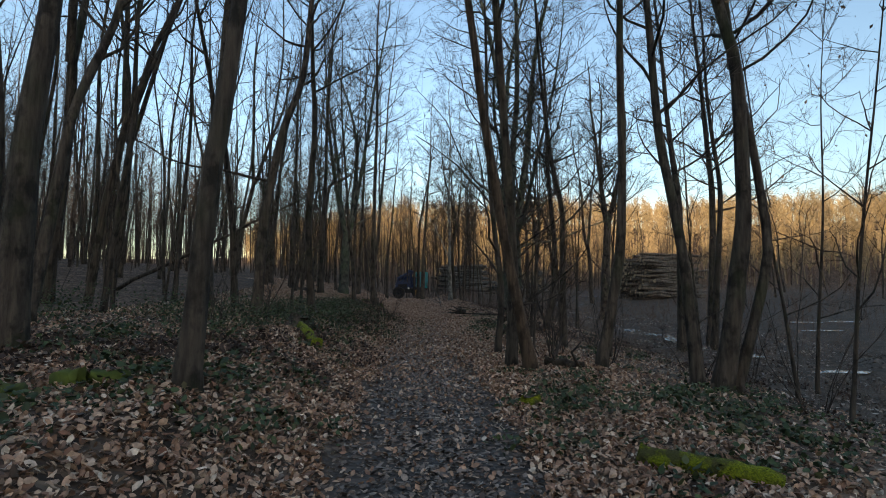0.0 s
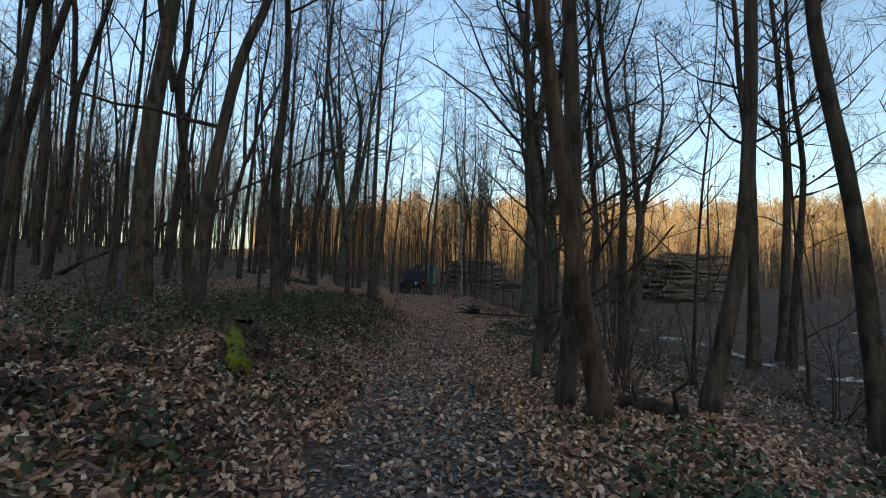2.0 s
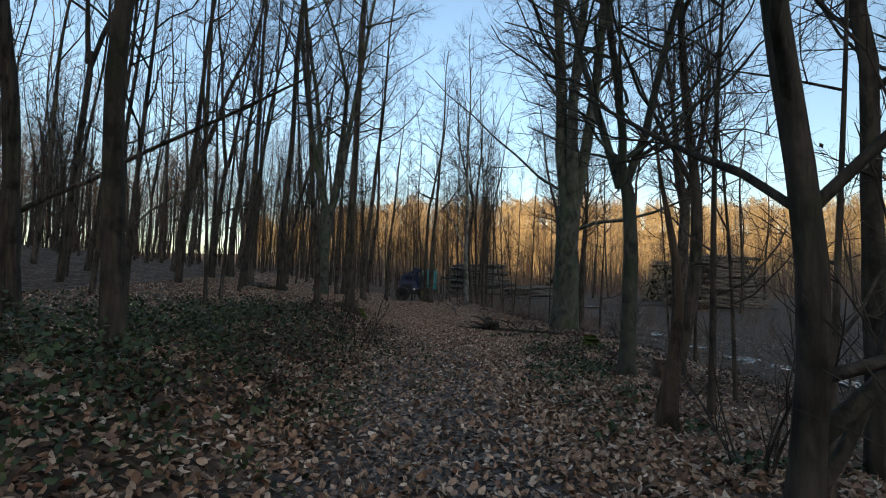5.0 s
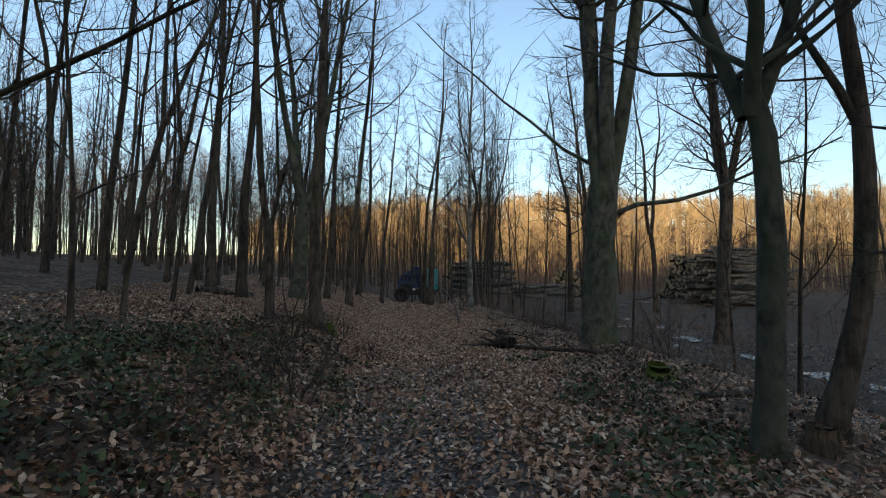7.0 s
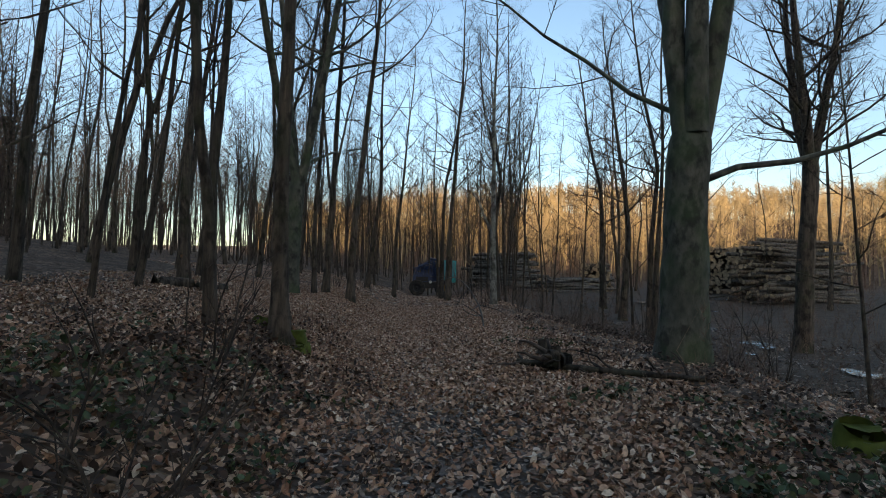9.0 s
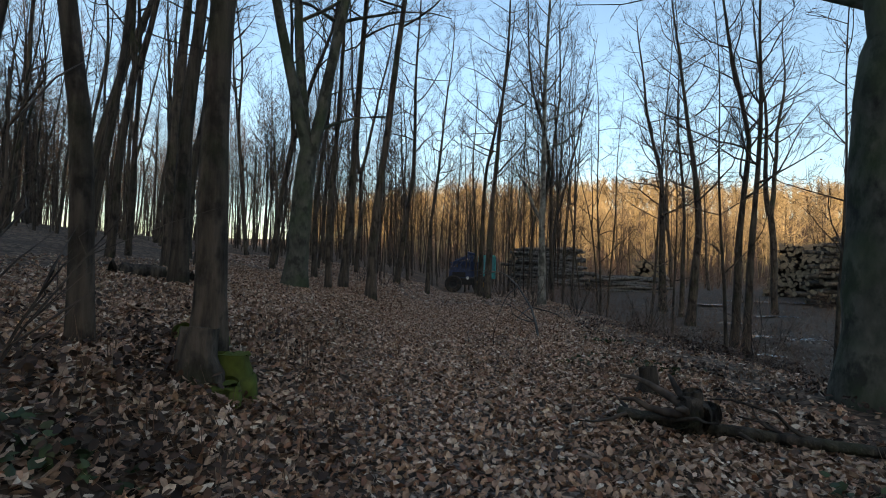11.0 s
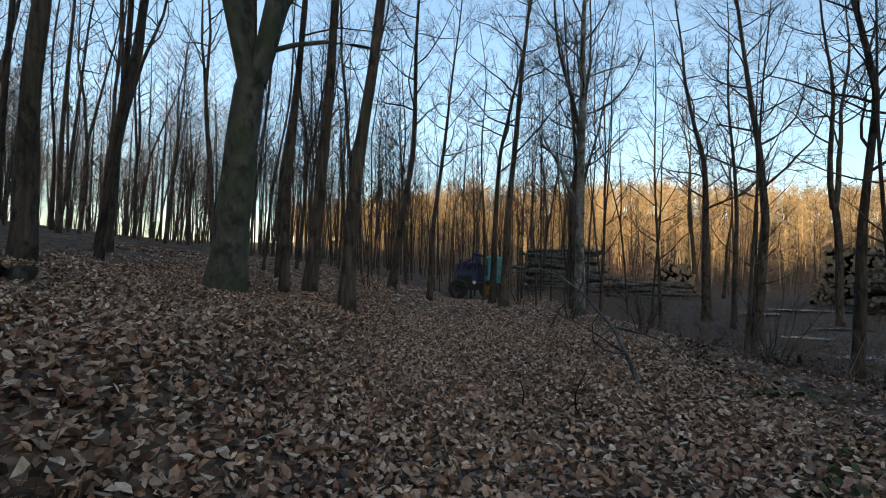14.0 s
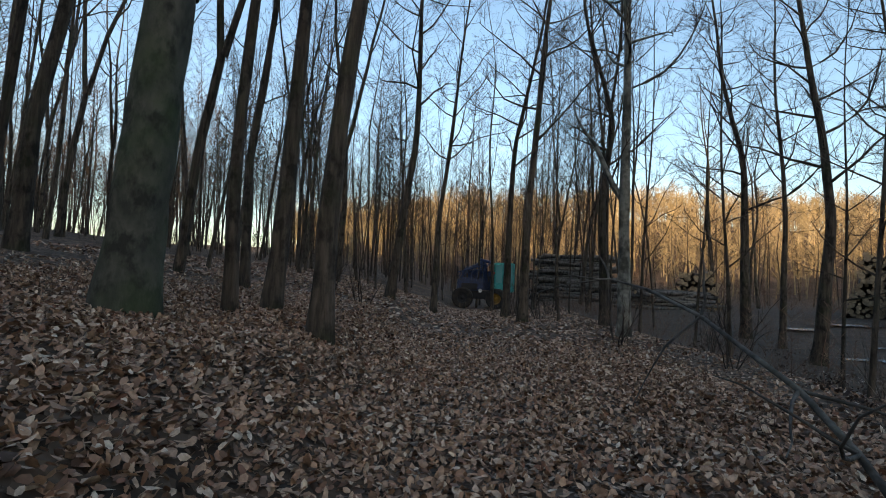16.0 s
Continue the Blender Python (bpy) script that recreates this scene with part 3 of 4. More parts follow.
# ---- the wood around, from a few grown kinds ----
KINDS = []
for i in range(7):
    rng = random.Random(100 + i)
    lean = rng.uniform(-0.06, 0.06)
    top = (15, 17, 19, 14, 20, 16, 18)[i]
    KINDS.append((top, [None if s is None or not s.f else s.mesh(nm, mt, nm != "withered_foliage") for s, nm, mt in zip(tree_meshes(200 + i, (0.10, 0.13, 0.18, 0.08, 0.2, 0.11, 0.15)[i], [(lean * 3, 3.0), (lean * 6 + 0.15, 6.0)], top, bare=(0.25, 0.4, 0.45, 0.2, 0.4, 0.3, 0.35)[i], dense=0.60, sides=6, wob=0.32, leafy_share=0.05 if i in (0, 3) else 0.0, fine=1.75, forks=(6.0, 0.25, 2) if i in (1, 4) else None), ("trunk", "branchwork", "crown", "withered_foliage"), (M_BARK, M_BARK, M_TWIG, M_DRYLEAF))]))
WOOD_LABELS = ("bare woodland tree with slender grey trunk on the leafy slope", "bare woodland tree with dark trunk and fine upright branches")


def stand(x, y, rng, girth=1.0, lean=0.0):
    kind = rng.randrange(len(KINDS))
    ob = new("tree")
    s = rng.uniform(0.85, 1.15)
    w = s * girth
    ob.matrix_world = pose(x, y, height(x, y) - 0.06, rng.gauss(0, 2.8), lean + rng.gauss(0, 3.0), 0) @ pose(0, 0, 0, 0, 0, rng.uniform(0, 360)) @ Matrix.Diagonal((w, w, s, 1))
    for nm, me in zip(("trunk", "branchwork", "crown", "withered_foliage"), KINDS[kind][1]):
        if me is not None:
            tagged(part(nm, me, ob), kind="" if nm == "trunk" else "stuff")
    tagged(ob, WOOD_LABELS[kind % 2], "tree", "woodland trees")


rng = random.Random(7)
spots = list(placed)


def scatter_trees(count, pick, gap, girth=1.0, lean=0.0):
    done = tries = 0
    while done < count and tries < count * 40:
        tries += 1
        x, y = pick()
        if all((x - a) ** 2 + (y - b) ** 2 > gap * gap for a, b in spots):
            spots.append((x, y))
            stand(x, y, rng, girth, lean)
            done += 1


def left_bank():
    y = rng.uniform(6, 62)
    return float(mid(y)) - rng.uniform(5.5, 34), y


def near_bank():
    y = rng.uniform(7, 24)
    return float(mid(y)) - rng.uniform(5.5, 12) - 0.15 * y, y


def past_bend():
    y = rng.uniform(40, 58)
    return float(mid(y)) + rng.uniform(-7, 7.5), y


def beyond():
    y = rng.uniform(57, 84)
    return rng.uniform(-26, 3), y


def right_edge():
    y = rng.uniform(36, 62)
    return float(mid(y)) + rng.uniform(3.5, 11), y


def clearing_edge():
    y = rng.uniform(52, 88)
    return rng.uniform(14, 48), y


def behind():
    return rng.uniform(-22, 22), rng.uniform(-30, -6)


scatter_trees(15, near_bank, 1.3, 0.7, 5.0)
scatter_trees(135, left_bank, 1.4, 0.68, 2.0)
scatter_trees(4, past_bend, 1.6, 0.55)
scatter_trees(36, beyond, 1.8, 0.6)
scatter_trees(7, right_edge, 2.0, 0.5)
scatter_trees(14, clearing_edge, 2.5)
scatter_trees(8, behind, 3.0)


# ---- far woods: many small bare trees on the hill and the flats before it ----
def far_template(seed, tall, stem=0.12, twigs=40, thick=0.05):
    """A small far tree: a thin stem and a rounded head of fine twigs."""
    rng = random.Random(seed)
    s = Shape()
    lean = Vector((rng.gauss(0, 0.05), rng.gauss(0, 0.05), 1))
    s.spike(Vector((0, 0, -0.5)), lean * (tall * 0.9), stem, Vector((rng.gauss(0, 0.3), rng.gauss(0, 0.3), 0)))
    for b in range(twigs):
        f = rng.uniform(0.0, 1.0) ** 0.8
        q = lean * (tall * (0.26 + 0.58 * f))
        ang, wide = rng.uniform(0, 6.28), tall * 0.20 * math.sin(math.pi * (0.18 + 0.72 * f)) * rng.uniform(0.35, 1.0)
        e = q + Vector((math.cos(ang) * wide, math.sin(ang) * wide, wide * rng.uniform(0.25, 1.0) + tall * 0.03))
        s.needle(q, e, thick)
        q2 = q.lerp(e, rng.uniform(0.4, 0.9))
        s.needle(q2, q2 + Vector((rng.gauss(0, 0.07), rng.gauss(0, 0.07), rng.uniform(0.02, 0.12))) * tall, thick * 0.8)
    tri = []
    for f in s.f:
        tri += [f] if len(f) == 3 else [(f[0], f[1], f[2]), (f[0], f[2], f[3])]
    return np.array([tuple(v) for v in s.v]), np.array(tri)


def far_wood(name, points, label, mat, seed, talls=(11.0, 13.0, 15.0, 12.0, 14.0), **kw):
    rng = random.Random(seed)
    kinds = [far_template(seed * 10 + i, t, **kw) for i, t in enumerate(talls)]
    points = np.array(points)
    zs = gz(points[:, 0], points[:, 1])
    vs, fs, at = [], [], 0
    for (x, y), z in zip(points, zs):
        v, f = kinds[rng.randrange(len(kinds))]
        a, s = rng.uniform(0, 6.28), rng.uniform(0.75, 1.2)
        c, sn = math.cos(a) * s, math.sin(a) * s
        vs.append(np.stack([v[:, 0] * c - v[:, 1] * sn + x, v[:, 0] * sn + v[:, 1] * c + y, v[:, 2] * s + z], 1))
        fs.append(f + at)
        at += len(v)
    tagged(new(name, np_mesh(name, np.concatenate(vs), np.concatenate(fs), mat)), label, "woods", kind="stuff")


rng = random.Random(21)
hill = []
while len(hill) < 2700:
    a, rad = rng.uniform(-0.36, 0.95), 96 + 122 * rng.random() ** 0.8
    hill.append((rad * math.sin(a) / 0.9 * 1.0, 10 + rad * math.cos(a)))
far_wood("far_woods", hill, "distant bare hillside woods coloured sunlit gold, tops also lit by the low sun", M_HILL, 3, (8.0, 9.5, 11.0, 10.0, 12.0), twigs=26, thick=0.075)
flats = []
while len(flats) < 460:
    x, y = rng.uniform(-75, 62), rng.uniform(34, 104)
    if x < -24 - 0.15 * y or (x < 4 and y > 62) or y > 90:
        flats.append((x, y))
far_wood("far_thicket", flats, "shaded bare woods between the clearing and the hill", M_TWIG, 4, (12.0, 14.0, 16.0, 13.0, 15.0), stem=0.08, twigs=46, thick=0.02)
bank_wood = []
while len(bank_wood) < 620:
    y = rng.uniform(2, 90)
    bank_wood.append((float(mid(y)) - rng.uniform(18, 95), y))
far_wood("bank_thicket", bank_wood, "dense dark bare woods further up the bank", M_TWIG, 6, (11.0, 14.0, 16.0, 13.0), stem=0.085, twigs=48, thick=0.019)
canopy = []
while len(canopy) < 64:
    x, y = rng.uniform(-26, 3), rng.uniform(54, 84)
    if abs(x + 4.7) > 2.5 or y > 66:
        canopy.append((x, y))
far_wood("fine_canopy", canopy, "slender bare trees with fine twigs behind the bend", M_TWIG, 12, (14.0, 17.0, 19.0, 16.0), stem=0.055, twigs=90, thick=0.013)
bank_brush = []
while len(bank_brush) < 760:
    y = rng.uniform(8, 100)
    bank_brush.append((float(mid(y)) - rng.uniform(13, 80), y))
far_wood("bank_brush", bank_brush, "dark bare undergrowth of saplings and brushwood on the bank", M_TWIG, 7, (2.0, 3.0, 4.2, 5.5), stem=0.022, twigs=28, thick=0.013)
# Out-of-view trees added along the blocking ridge to roughen its shadow edge.
crest = []
while len(crest) < 120:
    x, y = rng.uniform(-90, 200), rng.uniform(-260, -60)
    crest.append((x, y))
far_wood("hill_woods_behind", crest, "unseen bare woods on the sun-blocking hill added behind", M_TWIG, 5)


def open_ground():
    x, y = rng.uniform(8, 48), rng.uniform(10, 92)
    wet = abs(x - 9.7) < 1.2 and y < 44
    piles = (y > 55 and y < 74 and x < 32) or (y > 44 and x - float(mid(y)) < 7)
    return None if wet or piles or waves(x, y, 0.35) < -0.15 else (x, y)


rng = random.Random(33)
scrub = []
while len(scrub) < 620:
    spot = open_ground()
    if spot is not None:
        scrub.append(spot)
far_wood("clearing_scrub", scrub, "knee-high to man-high brown scrub and brushwood on the clearing", M_STALK, 8, (0.9, 1.3, 1.8, 2.4, 1.1), stem=0.012, twigs=22, thick=0.007)
slope_scrub = []
while len(slope_scrub) < 420:
    y = rng.uniform(20, 58)
    slope_scrub.append((float(mid(y)) + rng.uniform(4.2, 15), y))
far_wood("slope_scrub", slope_scrub, "low brown weeds and bare brushwood on the slope to the bog", M_STALK, 10, (0.5, 0.8, 1.2, 0.65), stem=0.008, twigs=18, thick=0.005)
brush = []
while len(brush) < 480:
    a, rad = rng.uniform(-0.25, 0.95), rng.uniform(66, 112)
    brush.append((rad * math.sin(a) * 1.1, 10 + rad * math.cos(a)))
far_wood("hill_foot_brush", brush, "low brown brushwood along the foot of the hill", M_STALK, 9, (2.2, 3.0, 4.0, 3.4), stem=0.03, twigs=26, thick=0.022)


# ---- log piles ----
def log_mesh(seed, length, r, mat):
    rng = random.Random(seed)
    s = Shape()
    n = 4
    pts = [Vector((length * (i / n - 0.5), rng.gauss(0, 0.03), rng.gauss(0, 0.03))) for i in range(n + 1)]
    s.tube(pts, [r * (1.05 - 0.2 * i / n) for i in range(n + 1)], 8, cap=True)
    me = s.mesh("log", mat, False)
    me.materials.append(M_CUT)
    for p in me.polygons:
        if len(p.vertices) > 4:
            p.material_index = 1
        else:
            p.use_smooth = True
    return me


LOGS = [log_mesh(300 + i, 6.2, r, M_LOG) for i, r in enumerate((0.11, 0.13, 0.15, 0.17, 0.12, 0.20))]
LONGLOGS = [log_mesh(340 + i, 8.2, r, M_LOG) for i, r in enumerate((0.11, 0.14, 0.16, 0.19))]
GREYLOGS = [log_mesh(320 + i, 5.4, r, M_LOGGREY) for i, r in enumerate((0.10, 0.12, 0.14, 0.16))]


def log_pile(seed, x, y, az, wide, layers, meshes, label, skew=6.0, step=0.24, slump=0.10, slide=0.5, ground=None):
    rng = random.Random(seed)
    ob = new("log_pile")
    ob.matrix_world = pose(x, y, height(x, y), 0, 0, az)
    for k in range(layers):
        half = wide / 2 - k * slump
        v = -half + rng.uniform(0, 0.1)
        while v < half:
            me = rng.choice(meshes)
            lg = part("log", me, ob)
            lg.matrix_basis = pose(rng.gauss(0, slide), v, 0.14 + k * step + rng.gauss(0, 0.035), rng.uniform(0, 360), rng.gauss(0, skew * 0.35), rng.gauss(0, skew) + (180 if rng.random() < 0.4 else 0))
            v += rng.uniform(0.24, 0.34)
    return tagged(ob, label, "log pile", "log piles")


log_pile(1, 24.4, 59.8, 24, 4.5, 20, LONGLOGS, "tall untidy pile of long brown felled logs beside the bog", 9.0, 0.245, 0.11, 0.9)
log_pile(2, 24.2, 66.8, 57, 7.0, 17, LOGS, "high stack of felled logs with pale sawn ends on the clearing", 2.0, 0.25, 0.07, 0.12)
log_pile(3, 11.4, 70.5, 74, 3.4, 11, LOGS, "small stack of logs with pale sawn ends behind thin trees", 2.0, 0.25, 0.06, 0.12)
log_pile(4, 1.7, 66.0, 6, 2.6, 15, GREYLOGS, "low pile of weathered grey logs beside the forestry machine", 5.0, 0.22, 0.08, 0.5)
log_pile(5, 8.0, 66.5, 10, 2.0, 6, GREYLOGS, "low spread of weathered grey logs among thin trees", 7.0, 0.22, 0.12, 0.6)


# ---- the forestry machine ----
def box_mesh(name, size, mat, bevel=0.03, taper=1.0):
    bm = bmesh.new()
    bmesh.ops.create_cube(bm, size=1.0)
    for v in bm.verts:
        k = taper if v.co.z > 0 else 1.0
        v.co = Vector((v.co.x * size[0] * k, v.co.y * size[1] * k, v.co.z * size[2]))
    bmesh.ops.bevel(bm, geom=bm.edges[:], offset=bevel, segments=2, affect="EDGES")
    me = bpy.data.meshes.new(name)
    bm.to_mesh(me)
    bm.free()
    me.materials.append(mat)
    return me


def ring_mesh(name, profile, mat, sides=28):
    """A body turned about the x axis from (x, radius) pairs."""
    s = Shape()
    for i, (px, pr) in enumerate(profile):
        for k in range(sides):
            a = 2 * math.pi * k / sides
            s.v.append(Vector((px, math.cos(a) * pr, math.sin(a) * pr)))
    for i in range(len(profile) - 1):
        for k in range(sides):
            q = i * sides
            s.f.append((q + k, q + (k + 1) % sides, q + sides + (k + 1) % sides, q + sides + k))
    return s.mesh(name, mat, False)


def bar_mesh(name, a, b, r, mat, sides=6):
    s = Shape()
    a, b = Vector(a), Vector(b)
    s.tube([a, a.lerp(b, 0.5), b], [r, r, r], sides, cap=True)
    return s.mesh(name, mat, False)


machine = new("forestry_machine")
machine.matrix_world = pose(-4.75, 63.5, height(-4.75, 63.5), 0, 0, 8) @ Matrix.Diagonal((1.22, 1.22, 1.22, 1))
chassis = part("chassis", box_mesh("chassis", (2.9, 1.5, 0.45), M_BLACK), machine)
chassis.matrix_basis = pose(-0.1, 0.0, 0.75)
TYRE = ring_mesh("tyre", [(-0.24, 0.30), (-0.26, 0.5), (-0.2, 0.58), (0.2, 0.58), (0.26, 0.5), (0.24, 0.30)], M_RUBBER)
RIM = ring_mesh("rim", [(-0.2, 0.0), (-0.12, 0.12), (-0.14, 0.24), (-0.22, 0.31), (0.22, 0.31), (0.14, 0.2), (0.12, 0.0)], M_YELLOW)
DARKRIM = RIM.copy()
DARKRIM.materials[0] = M_BLACK
for wx, wy, turn in ((-1.25, -0.75, 80), (0.62, -0.85, 70), (-1.25, 0.85, 90), (0.75, 0.85, 90)):
    wheel = part("wheel", TYRE, machine)
    wheel.matrix_basis = pose(wx, wy, 0.56, 0, 0, turn)
    part("rim", RIM if (wx, wy) == (0.62, -0.85) else DARKRIM, wheel, "muddy steel rim")
hood = part("engine_hood", box_mesh("engine_hood", (1.5, 1.3, 0.75), M_NAVY, 0.08, 0.9), machine, "dark blue engine cover")
hood.matrix_basis = pose(-0.85, -0.1, 1.32)
# Added filler: blocks the bright background between hood and cab.
rear = part("gap_panel", box_mesh("gap_panel", (1.5, 0.8, 1.1), M_NAVY, 0.05), machine, "dark blue panel added to close the gap between hood and cab")
rear.matrix_basis = pose(-0.2, 0.6, 1.55)
grille = part("grille", box_mesh("grille", (0.9, 0.06, 0.35), M_BLACK, 0.01), machine)
grille.matrix_basis = pose(-0.9, -0.78, 1.2)
for lx in (-1.45, -0.3):
    lamp = part("headlight", ring_mesh("headlight", [(-0.05, 0.0), (-0.06, 0.09), (0.04, 0.11), (0.05, 0.0)], M_LAMPGLASS, 14), machine, "round pale headlight")
    lamp.matrix_basis = pose(lx, -0.84, 0.98, 0, 0, 90)
cab = part("cab", box_mesh("cab", (1.12, 1.15, 0.5), M_TEAL, 0.05), machine, "teal painted cab")
cab.matrix_basis = pose(1.05, -0.1, 1.2)
roof = part("cab_roof", box_mesh("cab_roof", (1.2, 1.25, 0.14), M_TEAL, 0.05, 0.92), machine, "teal cab roof")
roof.matrix_basis = pose(1.05, -0.1, 2.52)
for px in (0.53, 0.98, 1.57):
    part("cab_pillar", bar_mesh("cab_pillar", (px, -0.64, 1.4), (px, -0.58, 2.48), 0.05, M_TEAL, 4), machine)
for px in (0.53, 1.57):
    part("cab_pillar", bar_mesh("cab_pillar", (px, 0.44, 1.4), (px, 0.40, 2.48), 0.05, M_TEAL, 4), machine)
for px, pw in ((0.755, 0.36), (1.275, 0.5)):
    pane = part("cab_window", box_mesh("cab_window", (pw, 0.03, 1.0), M_GLASS, 0.005), machine, "grey-green glass pane")
    pane.matrix_basis = pose(px, -0.62, 1.95)
for px in (0.52, 1.585):
    pane = part("cab_window", box_mesh("cab_window", (0.03, 0.95, 1.0), M_GLASS, 0.005), machine, "grey-green glass pane")
    pane.matrix_basis = pose(px, -0.1, 1.95)
red = part("marker_lamp", box_mesh("marker_lamp", (0.08, 0.05, 0.08), M_REDLAMP, 0.01), machine, "small red lamp")
red.matrix_basis = pose(0.47, -0.68, 2.0)
CRANE = [((0.1, 0.3, 1.5), (-0.05, 0.2, 2.65), 0.13), ((-0.05, 0.2, 2.65), (-1.15, -0.35, 2.05), 0.11), ((-1.15, -0.35, 2.05), (-1.55, -0.5, 1.3), 0.08), ((0.0, 0.1, 2.2), (-0.7, -0.15, 2.1), 0.05), ((-0.3, 0.0, 2.75), (0.35, 0.1, 2.6), 0.09)]
for a, b, r in CRANE:
    part("crane_arm", bar_mesh("crane_arm", a, b, r, M_NAVY, 6), machine, "dark blue loader crane arm")
for sx in (-1.5, -1.1, -0.7):
    part("stake", bar_mesh("stake", (sx, 0.4, 1.1), (sx - 0.05, 0.45, 2.35), 0.045, M_BLACK, 5), machine)
for a, b in (((-0.2, -0.55, 1.7), (-0.1, -0.1, 2.6)), ((-0.5, -0.6, 1.6), (-1.0, -0.4, 2.1)), ((0.2, -0.4, 1.5), (0.1, 0.2, 2.5))):
    part("hose", bar_mesh("hose", a, b, 0.025, M_BLACK, 5), machine)
for k in range(5):
    u = -1.5 + 0.33 * k
    part("crane_strut", bar_mesh("crane_strut", (u, -0.5, 1.75 + 0.06 * k), (u + 0.5, -0.25, 2.35 + 0.08 * k), 0.032, M_NAVY, 5), machine)
    part("guard_bar", bar_mesh("guard_bar", (u, -0.72, 1.5), (u + 0.1, -0.68, 2.0 + 0.1 * k), 0.022, M_NAVY, 5), machine)
part("guard_bar", bar_mesh("guard_bar", (-1.55, -0.72, 1.98), (0.0, -0.66, 2.45), 0.03, M_NAVY, 5), machine)
tagged(machine, "parked forestry machine with teal cab, dark blue crane and muddy wheels", "forestry machine")


# ---- puddles ----
def puddle(seed, x, y, rx, ry, az, rise=0.03):
    rng = random.Random(seed)
    n = 48
    ph = [rng.uniform(0, 6.28) for _ in range(4)]
    s = Shape()
    z = height(x, y) + rise
    s.v.append(Vector((0, 0, 0)))
    for k in range(n):
        a = 2 * math.pi * k / n
        q = 1 + 0.25 * math.sin(2 * a + ph[0]) + 0.18 * math.sin(3 * a + ph[1]) + 0.12 * math.sin(7 * a + ph[2]) + 0.08 * math.sin(11 * a + ph[3])
        s.v.append(Vector((math.cos(a) * rx * q * 0.85, math.sin(a) * ry * q * 0.85, 0)))
    s.f = [(0, 1 + k, 1 + (k + 1) % n) for k in range(n)]
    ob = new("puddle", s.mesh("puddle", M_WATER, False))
    ob.matrix_world = pose(x, y, z, 0, 0, az)
    return tagged(ob, "shallow puddle with pale blue-grey patches on boggy ground", "puddle", "puddles")


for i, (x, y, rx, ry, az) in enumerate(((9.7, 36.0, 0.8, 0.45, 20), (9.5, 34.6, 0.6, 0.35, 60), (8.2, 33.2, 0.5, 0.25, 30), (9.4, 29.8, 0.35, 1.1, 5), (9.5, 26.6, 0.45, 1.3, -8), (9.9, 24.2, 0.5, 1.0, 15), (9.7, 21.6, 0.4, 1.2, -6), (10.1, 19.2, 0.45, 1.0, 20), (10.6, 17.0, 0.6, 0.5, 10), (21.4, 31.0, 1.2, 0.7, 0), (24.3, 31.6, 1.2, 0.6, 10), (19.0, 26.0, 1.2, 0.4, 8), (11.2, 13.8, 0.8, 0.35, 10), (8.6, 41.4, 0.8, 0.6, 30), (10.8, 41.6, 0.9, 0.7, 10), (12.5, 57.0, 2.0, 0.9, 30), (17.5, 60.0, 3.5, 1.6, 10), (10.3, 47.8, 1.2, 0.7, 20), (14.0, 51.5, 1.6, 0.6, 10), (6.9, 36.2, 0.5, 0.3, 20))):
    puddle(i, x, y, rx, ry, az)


# ---- fallen wood, stumps ----
def log_on_ground(seed, a, b, r, mat, label, name="fallen_log", lift=0.6, branches=0, moss=None):
    rng = random.Random(seed)
    a, b = Vector((a[0], a[1], height(*a) + r * lift)), Vector((b[0], b[1], height(*b) + r * lift))
    n = 10
    pts = [a.lerp(b, i / n) + Vector((rng.gauss(0, r * 0.15), rng.gauss(0, r * 0.15), rng.gauss(0, r * 0.12))) for i in range(n + 1)]
    s = Shape()
    s.tube(pts, [r * (1.05 - 0.3 * i / n) * rng.uniform(0.92, 1.1) for i in range(n + 1)], 14, cap=True, lumps=0.35)
    ob = new(name)
    ob.location = a
    def local(shape):
        for v in shape.v:
            v -= a
        return shape
    part("trunk", local(s).mesh("trunk", mat), ob)
    for i in range(branches):
        t = Shape()
        p = a.lerp(b, rng.uniform(0.1, 0.95))
        d = Vector((rng.uniform(-1, 1), rng.uniform(-1, 1), rng.uniform(0.0, 0.6)))
        bp, _ = wander(rng, p, d, rng.uniform(0.3, 0.95), 5, -0.05, 0.2)
        t.tube(bp, [r * 0.35 * (1 - 0.8 * k / 5) + 0.003 for k in range(6)], 5)
        part("branch", local(t).mesh("branch", M_TWIG), ob)
    return tagged(ob, label, "fallen log" if name == "fallen_log" else "fallen branch")


def stump(seed, x, y, r, h, mat, label, cut=M_DEAD):
    rng = random.Random(seed)
    ob = new("stump")
    ob.matrix_world = pose(x, y, height(x, y) - 0.02)
    s = Shape()
    zs = (-0.1, 0.0, 0.06, 0.15, 0.3, 0.5, 0.75, 1.0)
    pts = [Vector((rng.gauss(0, 0.01), rng.gauss(0, 0.01), h * z)) for z in zs]
    s.tube(pts, [r * (1 + 0.5 * math.exp(-max(0, z) * h / 0.1)) for z in zs], 18, lumps=0.35, lobes=[0.25 * r * math.exp(-max(0, z) * h / 0.12) for z in zs])
    part("bark", s.mesh("bark", mat), ob)
    c = Shape()
    c.v.append(Vector((0, 0, h * 0.93)))
    for k in range(18):
        a = 2 * math.pi * k / 18
        c.v.append(Vector((math.cos(a) * r * 1.02, math.sin(a) * r * 1.02, h * (0.97 + rng.uniform(-0.06, 0.06)))))
    c.f = [(0, 1 + k, 1 + (k + 1) % 18) for k in range(18)]
    part("broken_top", c.mesh("broken_top", cut, False), ob)
    return tagged(ob, label, "stump")


